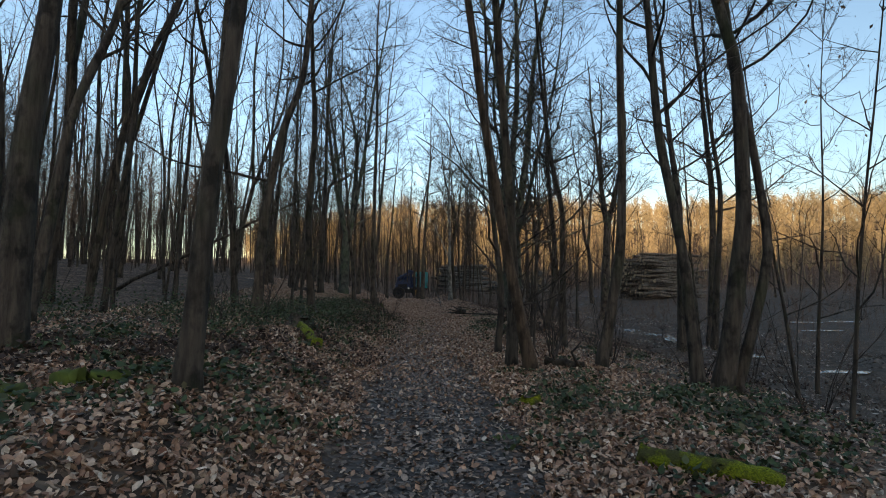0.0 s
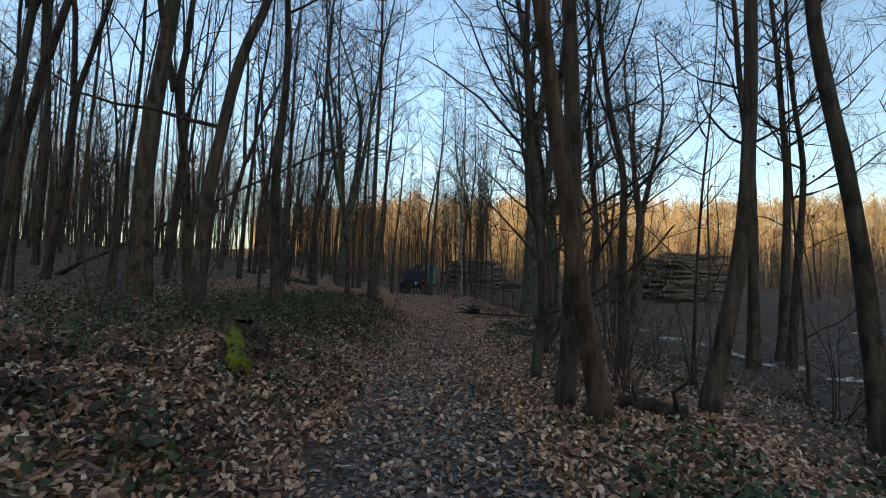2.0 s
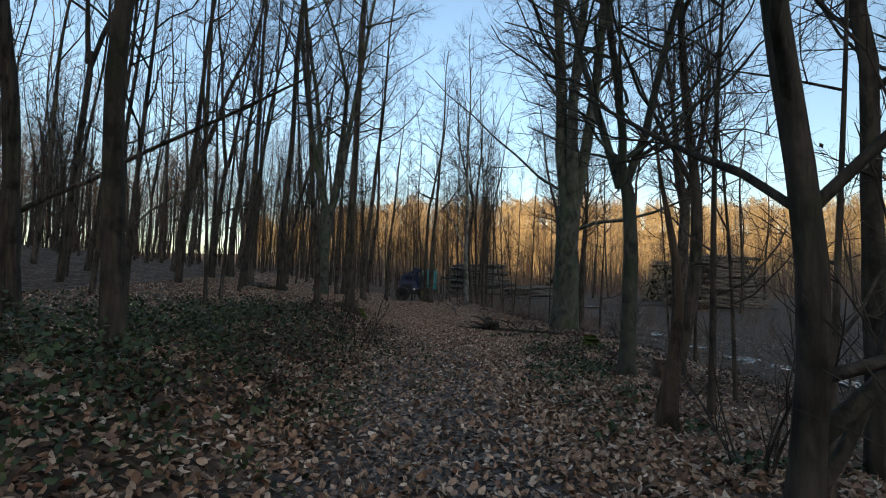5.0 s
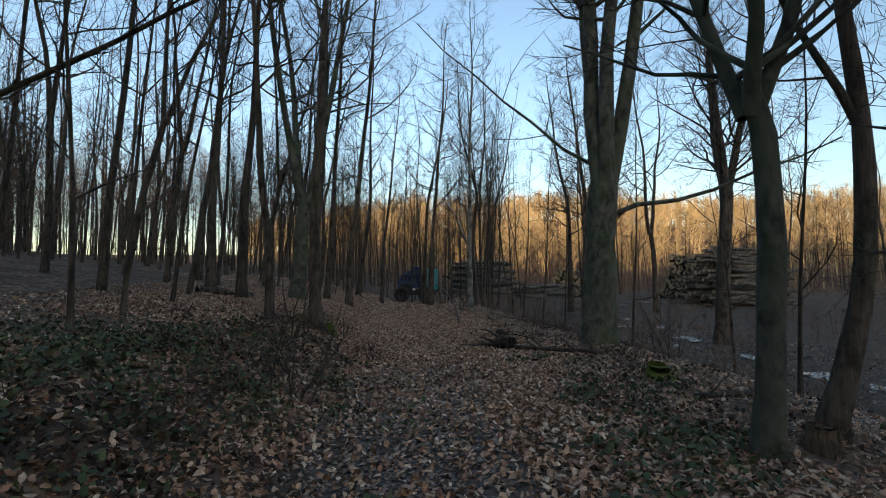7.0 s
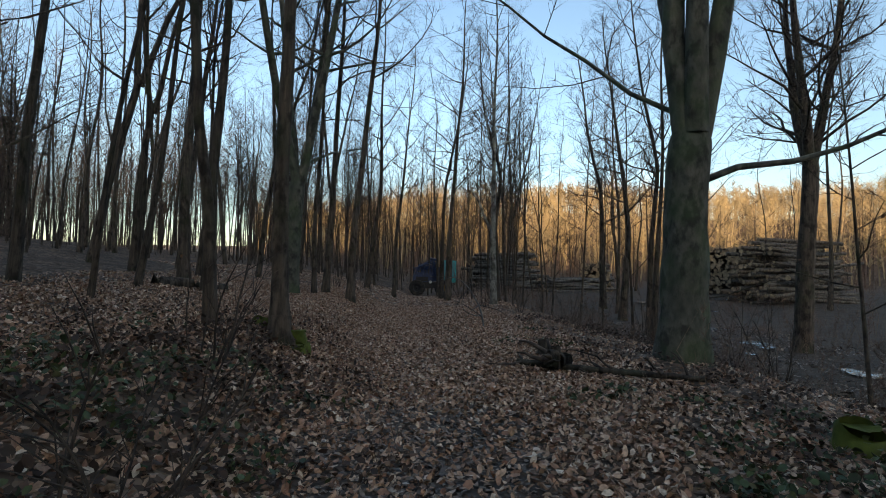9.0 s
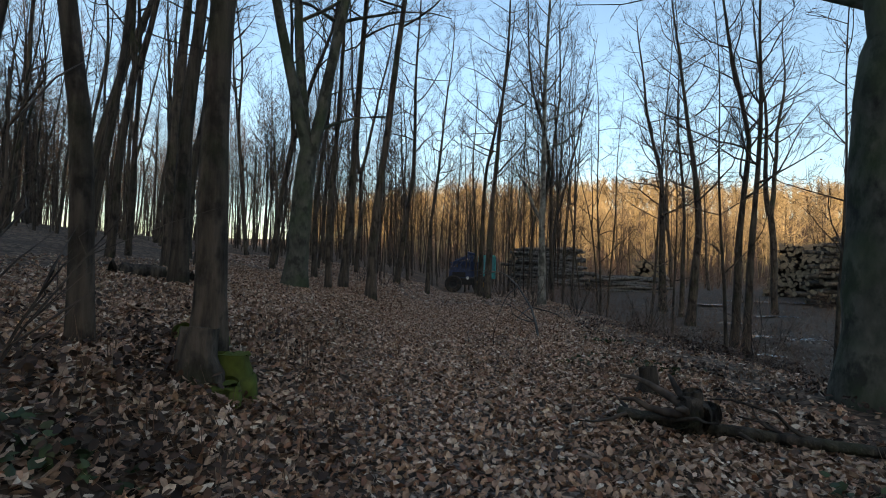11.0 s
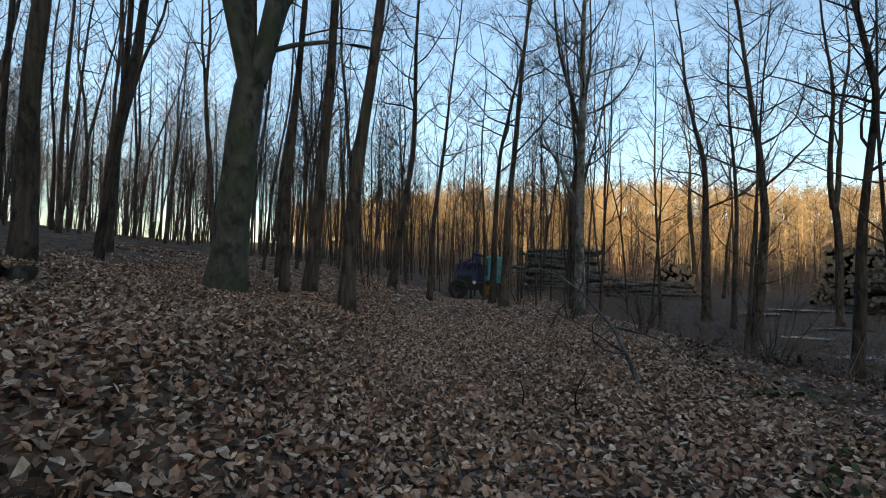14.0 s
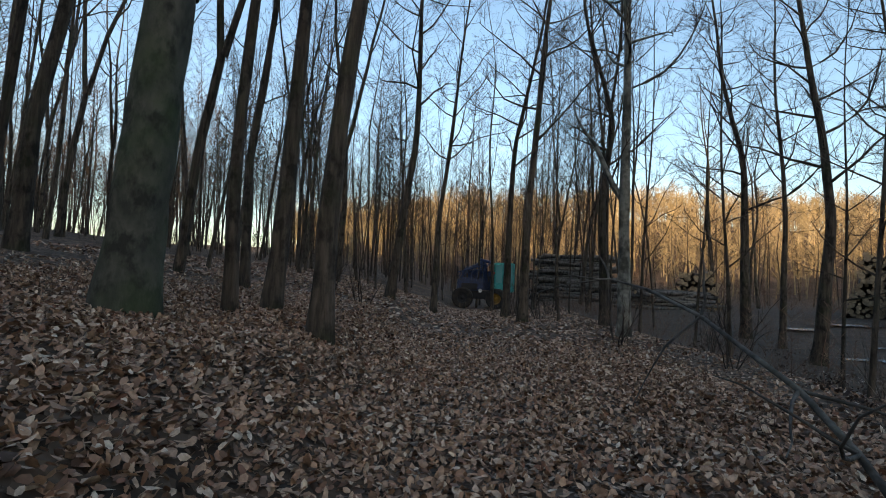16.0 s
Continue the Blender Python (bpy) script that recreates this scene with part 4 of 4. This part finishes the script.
log_on_ground(1, (-2.24, 7.45), (-2.92, 8.95), 0.11, M_MOSS, "rotten log covered in bright green moss on the leafy bank", lift=0.75)
log_on_ground(2, (1.72, 3.33), (2.72, 2.78), 0.085, M_MOSS, "thin rotting log patched with moss among leaves", lift=1.0)
log_on_ground(3, (0.55, 23.3), (2.5, 22.75), 0.05, M_BARK, "dark dead branch lying beside the path with splintered side twigs", "fallen_branch", 1.4, 6)
log_on_ground(4, (0.55, 23.2), (0.0, 23.5), 0.055, M_BARK, "dark broken branch stub beside the path", "fallen_branch", 2.0, 3)
log_on_ground(5, (-3.2, 4.1), (-2.3, 3.0), 0.03, M_BARK, "thin dead branch lying in the leaf litter", "fallen_branch", 1.0, 2)
log_on_ground(6, (-3.5, 3.2), (-3.0, 3.45), 0.12, M_OLDMOSS, "low mossy lump of rotten wood on the bank", lift=0.2)
log_on_ground(7, (-3.95, 2.95), (-3.5, 2.75), 0.10, M_OLDMOSS, "low mossy lump of rotten wood on the bank", lift=0.2)
log_on_ground(8, (-1.9, 28.3), (-0.6, 28.0), 0.018, M_TWIG, "thin dead stick lying on the leaf litter", "fallen_branch", 1.0, 4)
log_on_ground(9, (-1.6, 29.2), (-0.1, 28.2), 0.016, M_TWIG, "thin dead stick lying on the leaf litter", "fallen_branch", 1.0, 4)
log_on_ground(10, (3.6, 19.2), (2.6, 18.6), 0.05, M_BARK, "dead branch lying among leaves near a mossy stump", "fallen_branch", 1.0, 2)
log_on_ground(11, (-8.5, 27.5), (-7.2, 28.6), 0.16, M_BARK, "rotten log lying on the bank", lift=0.5)
log_on_ground(12, (1.9, 8.7), (2.5, 8.3), 0.10, M_DEAD, "rotten piece of stump wood at a tree foot", lift=0.6, branches=3)
root = log_on_ground(13, (0.48, 23.15), (0.68, 23.35), 0.14, M_BARK, "dark upturned root lump beside the path", lift=1.3, branches=4)
stump(1, 0.56, 24.8, 0.085, 0.34, M_BARK, "small dark rotten stump in leaf litter", M_BARK)
stump(11, 0.54, 23.25, 0.07, 0.40, M_BARK, "dark splintered root stub standing beside the path", M_BARK)
stump(2, 2.64, 19.97, 0.14, 0.24, M_OLDMOSS, "low stump overgrown with dark green moss", M_OLDMOSS)
stump(3, 1.11, 5.47, 0.10, 0.14, M_MOSS, "little mossy stump at the path edge")
stump(4, -3.25, 22.15, 0.13, 0.40, M_BARK, "weathered stump at a tree foot on the bank", M_BARK)
stump(5, -3.75, 23.0, 0.16, 0.16, M_OLDMOSS, "mossy root hump at a tree foot", M_OLDMOSS)
stump(9, -3.14, 22.42, 0.13, 0.26, M_OLDMOSS, "moss-covered root spur at a tree foot", M_OLDMOSS)
stump(10, -3.05, 22.15, 0.09, 0.12, M_OLDMOSS, "small moss-covered root spur in leaf litter", M_OLDMOSS)
stump(6, 5.5, 24.6, 0.14, 0.22, M_BARK, "dark rotten stump near the bog")
stump(7, -3.0, 9.3, 0.2, 0.25, M_BARK, "dark rotten root stump behind the mossy log")
stump(8, 3.05, 16.9, 0.10, 0.28, M_DEAD, "small rotten stump between two trees")

# the dead trunk that leans across the bank into other trees
leaning = new("leaning_tree")
foot = Vector((-13.2, 19.1, height(-13.2, 19.1)))
leaning.location = foot
head = Vector((-3.9, 18.9, 5.72)) - foot
rng = random.Random(77)
line = [head * (k / 12) + Vector((0, rng.gauss(0, 0.04), rng.gauss(0, 0.035))) for k in range(13)]
line[0] = Vector((-0.1, 0, -0.1))
sh = Shape()
sh.tube(line, [0.088 - 0.0052 * k for k in range(13)], 9, cap=True, lumps=0.25)
part("trunk", sh.mesh("trunk", M_BARK), leaning)
for k in (5, 7, 8, 9, 10, 11, 12):
    sh = Shape()
    pts, _ = wander(rng, line[k], Vector((0.7, rng.uniform(-0.5, 0.5), rng.uniform(-0.1, 0.8))), rng.uniform(0.6, 1.5), 5, 0.03, 0.15)
    sh.tube(pts, [0.018 * (1 - 0.8 * j / 5) + 0.003 for j in range(6)], 5)
    part("branch", sh.mesh("branch", M_TWIG), leaning)
tagged(leaning, "dead slender tree fallen slantwise into its neighbours on the bank", "fallen tree")

# the broken branch that arches out beside the path
arch = new("broken_branch")
arch.location = (-0.46, 29.6, height(-0.46, 29.6))
sh = Shape()
q = [Vector(v) for v in ((0, 0, -0.05), (-0.06, 0.5, 0.3), (-0.15, 1.0, 0.58), (-0.45, 2.1, 1.02), (-0.72, 3.0, 1.25), (-0.98, 3.8, 1.36), (-1.45, 4.3, 1.28), (-1.9, 4.7, 1.12))]
sh.tube(q, [0.027, 0.025, 0.022, 0.019, 0.016, 0.012, 0.008, 0.004], 7, lumps=0.2)
part("main_stem", sh.mesh("main_stem", M_LOGGREY), arch)
rng = random.Random(5)
for base, d, ln in ((3, (0.35, 0.3, 0.5), 0.8), (5, (-0.1, 0.3, 0.7), 0.6), (2, (0.6, -0.2, -0.1), 1.0), (4, (0.5, 0.2, -0.3), 0.9), (1, (-0.6, -0.5, -0.1), 1.5), (5, (-0.7, -0.2, 0.0), 0.9), (1, (-0.5, 0.3, 0.35), 0.9), (2, (-0.35, -0.4, -0.3), 0.8), (3, (-0.5, -0.1, -0.35), 1.1), (6, (0.1, 0.5, 0.4), 0.5)):
    sh = Shape()
    pts, _ = wander(rng, q[base], Vector(d), ln, 5, 0.0, 0.15)
    sh.tube(pts, [0.014 * (1 - 0.8 * k / 5) + 0.002 for k in range(6)], 5)
    part("side_branch", sh.mesh("side_branch", M_LOGGREY), arch)
tagged(arch, "pale broken branch arching out of leaf litter beside the path", "fallen branch")


# ---- shrubs: clumps of bare whips ----
def shrub(seed, x, y, stems, tall, label, leafy_share=0.0):
    rng = random.Random(seed)
    ob = new("shrub")
    ob.matrix_world = pose(x, y, height(x, y) - 0.02)
    tw, lv = Shape(), Shape()
    for i in range(stems):
        ang = rng.uniform(0, 6.28)
        p = Vector((math.cos(ang) * rng.uniform(0, 0.25), math.sin(ang) * rng.uniform(0, 0.25), -0.03))
        st = Shape()
        pts, _ = wander(rng, p, Vector((math.cos(ang) * 0.35, math.sin(ang) * 0.35, 1)), tall * rng.uniform(0.5, 1.1), 7, 0.04, 0.12)
        r = rng.uniform(0.006, 0.014)
        st.tube(pts, [r * (1 - 0.8 * k / 7) + 0.002 for k in range(8)], 4)
        part("stem", st.mesh("stem", M_TWIG), ob)
        for w in range(9):
            k = rng.randrange(1, 7)
            al = (pts[k + 1] - pts[k]).normalized()
            e = pts[k] + (al * 0.8 + Vector((rng.gauss(0, 0.5), rng.gauss(0, 0.5), 0.1))) * rng.uniform(0.2, 0.6)
            tw.spike(pts[k], e, r * 0.45, Vector((rng.gauss(0, 0.03), rng.gauss(0, 0.03), 0.02)))
            if rng.random() < leafy_share:
                lv.leaf(e, rng.uniform(0.05, 0.09), rng)
    tagged(part("crown", tw.mesh("crown", M_TWIG), ob), kind="stuff")
    if lv.f:
        tagged(part("withered_foliage", lv.mesh("withered_foliage", M_DRYLEAF, False), ob), kind="stuff")
    return tagged(ob, label, "shrub", "bare shrubs")


WHIPS = "clump of thin bare whips and saplings in leaf litter"
for i, (x, y, n, tall) in enumerate(((2.2, 9.6, 9, 2.6), (2.6, 11.0, 8, 2.4), (1.9, 12.0, 6, 2.2), (3.6, 10.4, 7, 2.6), (4.3, 14.5, 7, 2.4), (5.6, 10.5, 6, 3.0), (6.5, 8.0, 7, 3.6), (7.6, 12.0, 8, 3.4), (5.2, 26.0, 9, 2.0), (6.0, 29.5, 9, 2.6), (4.4, 31.0, 7, 1.8), (2.4, 33.0, 7, 1.6), (1.0, 36.0, 8, 1.6), (-0.4, 38.5, 8, 1.5), (-1.6, 47.0, 8, 1.8), (2.4, 41.0, 8, 1.8), (-3.9, 9.6, 6, 1.8), (-4.8, 9.2, 7, 1.7), (-2.3, 17.5, 5, 1.2), (-3.3, 20.3, 6, 1.5), (-7.2, 39.0, 6, 1.6), (-6.0, 38.2, 5, 1.2), (4.2, 37.5, 8, 1.9), (-2.6, 50.5, 9, 1.7), (-0.9, 52.5, 9, 1.6))):
    shrub(400 + i, x, y, n, tall, WHIPS, 0.10 if i in (5, 6, 7) else 0.02)


# ---- leaf litter, undergrowth ----
def leaf_field(name, xs, ys, seed, lo, hi, lift, tilt, mat, label, kind_word, zs=None, wide=0.28):
    """Folded, curled leaves, each four triangles wide, lying at random on the ground."""
    g = np.random.default_rng(seed)
    n = len(xs)
    size = lo + (hi - lo) * g.beta(1.6, 1.9, n)
    yaw, tip, roll = g.uniform(0, 6.283, n), g.normal(0, tilt, n), g.normal(0, tilt, n)
    curl, fold = g.uniform(-0.10, 0.26, n), g.uniform(-0.05, 0.20, n)
    w = wide * g.uniform(0.75, 1.2, n)
    one = np.ones(n)
    loc = np.stack([
        np.stack([-0.5 * one, 0 * one, curl], 1), np.stack([0.5 * one, 0 * one, curl * 1.2], 1),
        np.stack([-0.18 * one, w, fold], 1), np.stack([0.22 * one, w * 0.85, fold + curl * 0.4], 1),
        np.stack([-0.18 * one, -w, fold], 1), np.stack([0.22 * one, -w * 0.85, fold + curl * 0.4], 1)], 1) * size[:, None, None]
    cx, sx = np.cos(roll)[:, None], np.sin(roll)[:, None]
    x, y, z = loc[..., 0], loc[..., 1] * cx - loc[..., 2] * sx, loc[..., 1] * sx + loc[..., 2] * cx
    ct, st = np.cos(tip)[:, None], np.sin(tip)[:, None]
    x, z = x * ct + z * st, -x * st + z * ct
    c, s = np.cos(yaw)[:, None], np.sin(yaw)[:, None]
    zz = gz(xs, ys) if zs is None else zs
    v = np.stack([x * c - y * s + xs[:, None], x * s + y * c + ys[:, None], z + (zz + g.uniform(0.0, lift, n))[:, None]], 2)
    k = (np.arange(n) * 6)[:, None]
    f = np.concatenate([k + np.array([0, 1, 3, 2]), k + np.array([0, 4, 5, 1])], 0)
    return tagged(new(name, np_mesh(name, v.reshape(-1, 3), f, mat, True)), label, kind_word, kind="stuff")


g = np.random.default_rng(11)
ys = 0.3 + 38.7 * g.beta(1.0, 1.25, 235000)
dd = np.concatenate([g.uniform(-4.5, 3.6, 150000), g.uniform(-8.5, 8.0, 85000)])
xs = dd + mid(ys)
patch = 0.5 + 0.5 * waves(xs, ys, 1.4)
bramble = ((dd < -1.7) & (ys > 7.5) & (ys < 20)) * 0.22
keep = g.uniform(0, 1, len(ys)) < (np.where(np.abs(dd + 0.2 * waves(xs, ys, 2.0)) < 0.9, 0.12 + 0.3 * sstep(6, 11, ys) + 0.5 * sstep(15, 25, ys), 1.0) * np.where(dd > 5.0, 0.7, 1.0) * (0.72 + 0.45 * patch) - bramble)
leaf_field("leaf_litter", xs[keep], ys[keep], 12, 0.035, 0.10, 0.05, 0.55, M_LEAF, "thick litter of curled brown dead leaves", "leaf litter")
ys = g.uniform(21, 36, 44000)
dd = g.uniform(-7.0, 3.0, 44000)
leaf_field("bank_leaves", dd + mid(ys), ys, 16, 0.03, 0.085, 0.06, 0.6, M_LEAF, "dry curled brown leaves heaped on the bank", "leaf litter")
ys = g.uniform(0.3, 39, 40000)
dd = g.normal(0, 0.62, 40000)
keep = (np.abs(dd) < 1.25) & (g.uniform(0, 1, 40000) < 0.95 - 0.5 * sstep(18, 27, ys))
leaf_field("path_leaves", (dd + mid(ys))[keep], ys[keep], 13, 0.03, 0.09, 0.02, 0.28, M_PATHLEAF, "damp trodden dead leaves on the muddy path", "leaf litter")
ys = g.uniform(38, 60, 16000)
dd = g.uniform(-12, 5.5, 16000)
leaf_field("leaf_litter_beyond", dd + mid(ys), ys, 14, 0.09, 0.17, 0.04, 0.35, M_LEAF, "brown dead leaves under the trees further on", "leaf litter")


ys = g.uniform(3, 44, 16000)
dd = g.uniform(5.5, 17, 16000)
keep = g.uniform(0, 1, 16000) < 0.55 + 0.6 * waves(dd, ys, 0.8)
leaf_field("bog_leaves", (dd + mid(ys))[keep], ys[keep], 15, 0.07, 0.15, 0.05, 0.5, M_PATHLEAF, "sodden dead leaves scattered over the boggy ground", "leaf litter")


def green_patch(name, blobs, seed, label, lo=0.05, hi=0.10, mat=None):
    g = np.random.default_rng(seed)
    px, py, pz = [], [], []
    for x, y, rx, ry, n, tall in blobs:
        clumps = max(2, n // 45)
        cx, cy, chh = g.normal(x, rx, clumps), g.normal(y, ry, clumps), g.uniform(0.35, 1.0, clumps) * tall
        pick = g.integers(0, clumps, n)
        qx, qy = g.normal(cx[pick], 0.16), g.normal(cy[pick], 0.16)
        px.append(qx)
        py.append(qy)
        pz.append(gz(qx, qy) + g.uniform(0.02, 1.0, n) ** 1.3 * chh[pick])
    px, py, pz = np.concatenate(px), np.concatenate(py), np.concatenate(pz)
    return leaf_field(name, px, py, seed + 1, lo, hi, 0.01, 0.6, mat or M_GREEN, label, "undergrowth", pz, 0.33)


green_patch("bramble_patch", [(-3.4, 11.5, 0.9, 1.6, 4200, 0.40), (-3.6, 15.5, 1.1, 1.8, 5600, 0.46), (-4.2, 18.0, 1.0, 1.0, 1100, 0.3), (-6.5, 10.0, 1.6, 1.5, 3200, 0.75), (-5.0, 13.0, 1.2, 2.0, 2200, 0.6)], 31, "dark green bramble undergrowth covering the bank", 0.035, 0.08)
green_patch("undergrowth", [(-2.4, 4.0, 0.6, 0.9, 1000, 0.16), (-3.6, 2.8, 0.8, 0.8, 900, 0.2), (2.2, 4.4, 0.7, 1.2, 850, 0.18), (3.4, 6.4, 1.0, 1.2, 1100, 0.28), (1.5, 6.4, 0.3, 0.9, 500, 0.2), (1.3, 16.0, 0.4, 2.6, 1100, 0.16), (2.0, 19.0, 0.7, 2.0, 900, 0.14), (-2.3, 9.5, 0.4, 1.5, 500, 0.14), (-3.2, 20.2, 0.5, 1.0, 260, 0.14), (0.6, 27.0, 0.6, 2.0, 260, 0.1), (-4.6, 7.0, 0.9, 1.2, 1000, 0.3), (5.0, 5.0, 1.2, 1.5, 900, 0.2), (4.0, 13.0, 1.2, 2.5, 900, 0.16)], 41, "low green ivy and herb leaves growing through leaf litter")


M_HERB = leafy("dead_herbs", [(0.0, (0.022, 0.014, 0.011)), (0.6, (0.055, 0.033, 0.025)), (1.0, (0.10, 0.058, 0.04))], 0.8)
green_patch("dead_undergrowth", [(-3.3, 5.6, 0.7, 1.2, 1500, 0.22), (-4.6, 4.0, 0.9, 1.2, 1300, 0.25), (-2.2, 8.2, 0.4, 1.0, 800, 0.2), (-2.6, 13.5, 0.5, 2.5, 1500, 0.25), (-3.6, 18.5, 0.9, 1.6, 1500, 0.28), (-3.0, 21.0, 0.7, 1.2, 900, 0.22), (1.9, 20.0, 0.6, 3.0, 1100, 0.2), (3.4, 26.0, 1.0, 3.0, 1200, 0.25), (2.4, 31.0, 1.0, 3.0, 1200, 0.28), (5.2, 17.0, 1.2, 3.5, 1300, 0.3), (7.0, 10.0, 1.5, 3.0, 1200, 0.3), (-5.0, 22.5, 0.8, 1.5, 800, 0.25), (4.5, 36.0, 1.5, 4.0, 1300, 0.35), (6.5, 44.0, 2.0, 5.0, 1300, 0.4)], 61, "dark brown withered herbs and bracken among fallen leaves", 0.04, 0.09, M_HERB)


def stalks(name, blobs, seed, label):
    g = np.random.default_rng(seed)
    px, py, hh = [], [], []
    for x, y, rx, ry, n, tall in blobs:
        tufts = max(3, n // 22)
        cx, cy, ct = g.normal(x, rx, tufts), g.normal(y, ry, tufts), g.uniform(0.5, 1.15, tufts)
        pick = g.integers(0, tufts, n)
        px.append(g.normal(cx[pick], 0.28))
        py.append(g.normal(cy[pick], 0.28))
        hh.append(tall * ct[pick] * g.uniform(0.35, 1.05, n))
    px, py, hh = np.concatenate(px), np.concatenate(py), np.concatenate(hh)
    n = len(px)
    foot = np.stack([px, py, gz(px, py) - 0.02], 1)
    tip = foot + np.stack([g.normal(0, 0.38, n) * hh, g.normal(0, 0.38, n) * hh, hh], 1)
    r = g.uniform(0.0025, 0.005, n)[:, None]
    ring = [np.array((math.cos(2.094 * k), math.sin(2.094 * k), 0.0)) for k in range(3)]
    v = np.stack([foot + r * c for c in ring] + [tip], 1).reshape(-1, 3)
    k = (np.arange(n) * 4)[:, None]
    f = np.concatenate([k + np.array(q) for q in ((0, 1, 3), (1, 2, 3), (2, 0, 3))], 0)
    return tagged(new(name, np_mesh(name, v, f, M_STALK)), label, "undergrowth", kind="stuff")


stalks("dry_stalks", [(-3.2, 10.5, 1.2, 2.5, 420, 0.5), (-3.0, 7.5, 0.8, 1.2, 220, 0.4), (2.2, 18.0, 0.9, 3.0, 320, 0.35), (4.8, 20.0, 1.4, 4.0, 420, 0.5), (4.0, 28.0, 1.2, 3.0, 500, 0.55), (1.8, 33.0, 1.0, 3.0, 420, 0.5), (0.2, 40.0, 1.2, 4.0, 520, 0.6), (-1.6, 49.0, 1.0, 3.0, 520, 0.7), (-3.2, 22.0, 0.9, 2.0, 260, 0.5), (-5.0, 24.0, 1.2, 3.0, 260, 0.5), (6.5, 14.0, 1.5, 3.0, 360, 0.5), (9.0, 40.0, 4.0, 5.0, 2200, 0.6), (14.0, 34.0, 5.0, 6.0, 2400, 0.6), (9.0, 14.0, 2.5, 4.0, 2000, 0.5), (12.0, 24.0, 3.0, 4.0, 1600, 0.55), (7.0, 24.0, 1.2, 5.0, 1200, 0.45), (22.0, 44.0, 6.0, 7.0, 2200, 0.9), (14.0, 58.0, 6.0, 5.0, 2200, 1.0), (3.0, 58.0, 3.0, 5.0, 1600, 0.9), (24.0, 26.0, 5.0, 6.0, 1600, 0.7), (16.0, 14.0, 3.0, 4.0, 1200, 0.7), (-10.0, 50.0, 4.0, 6.0, 900, 0.8), (-7.0, 40.0, 1.5, 5.0, 300, 0.6)], 51, "thin reddish dry stalks and dead grass")
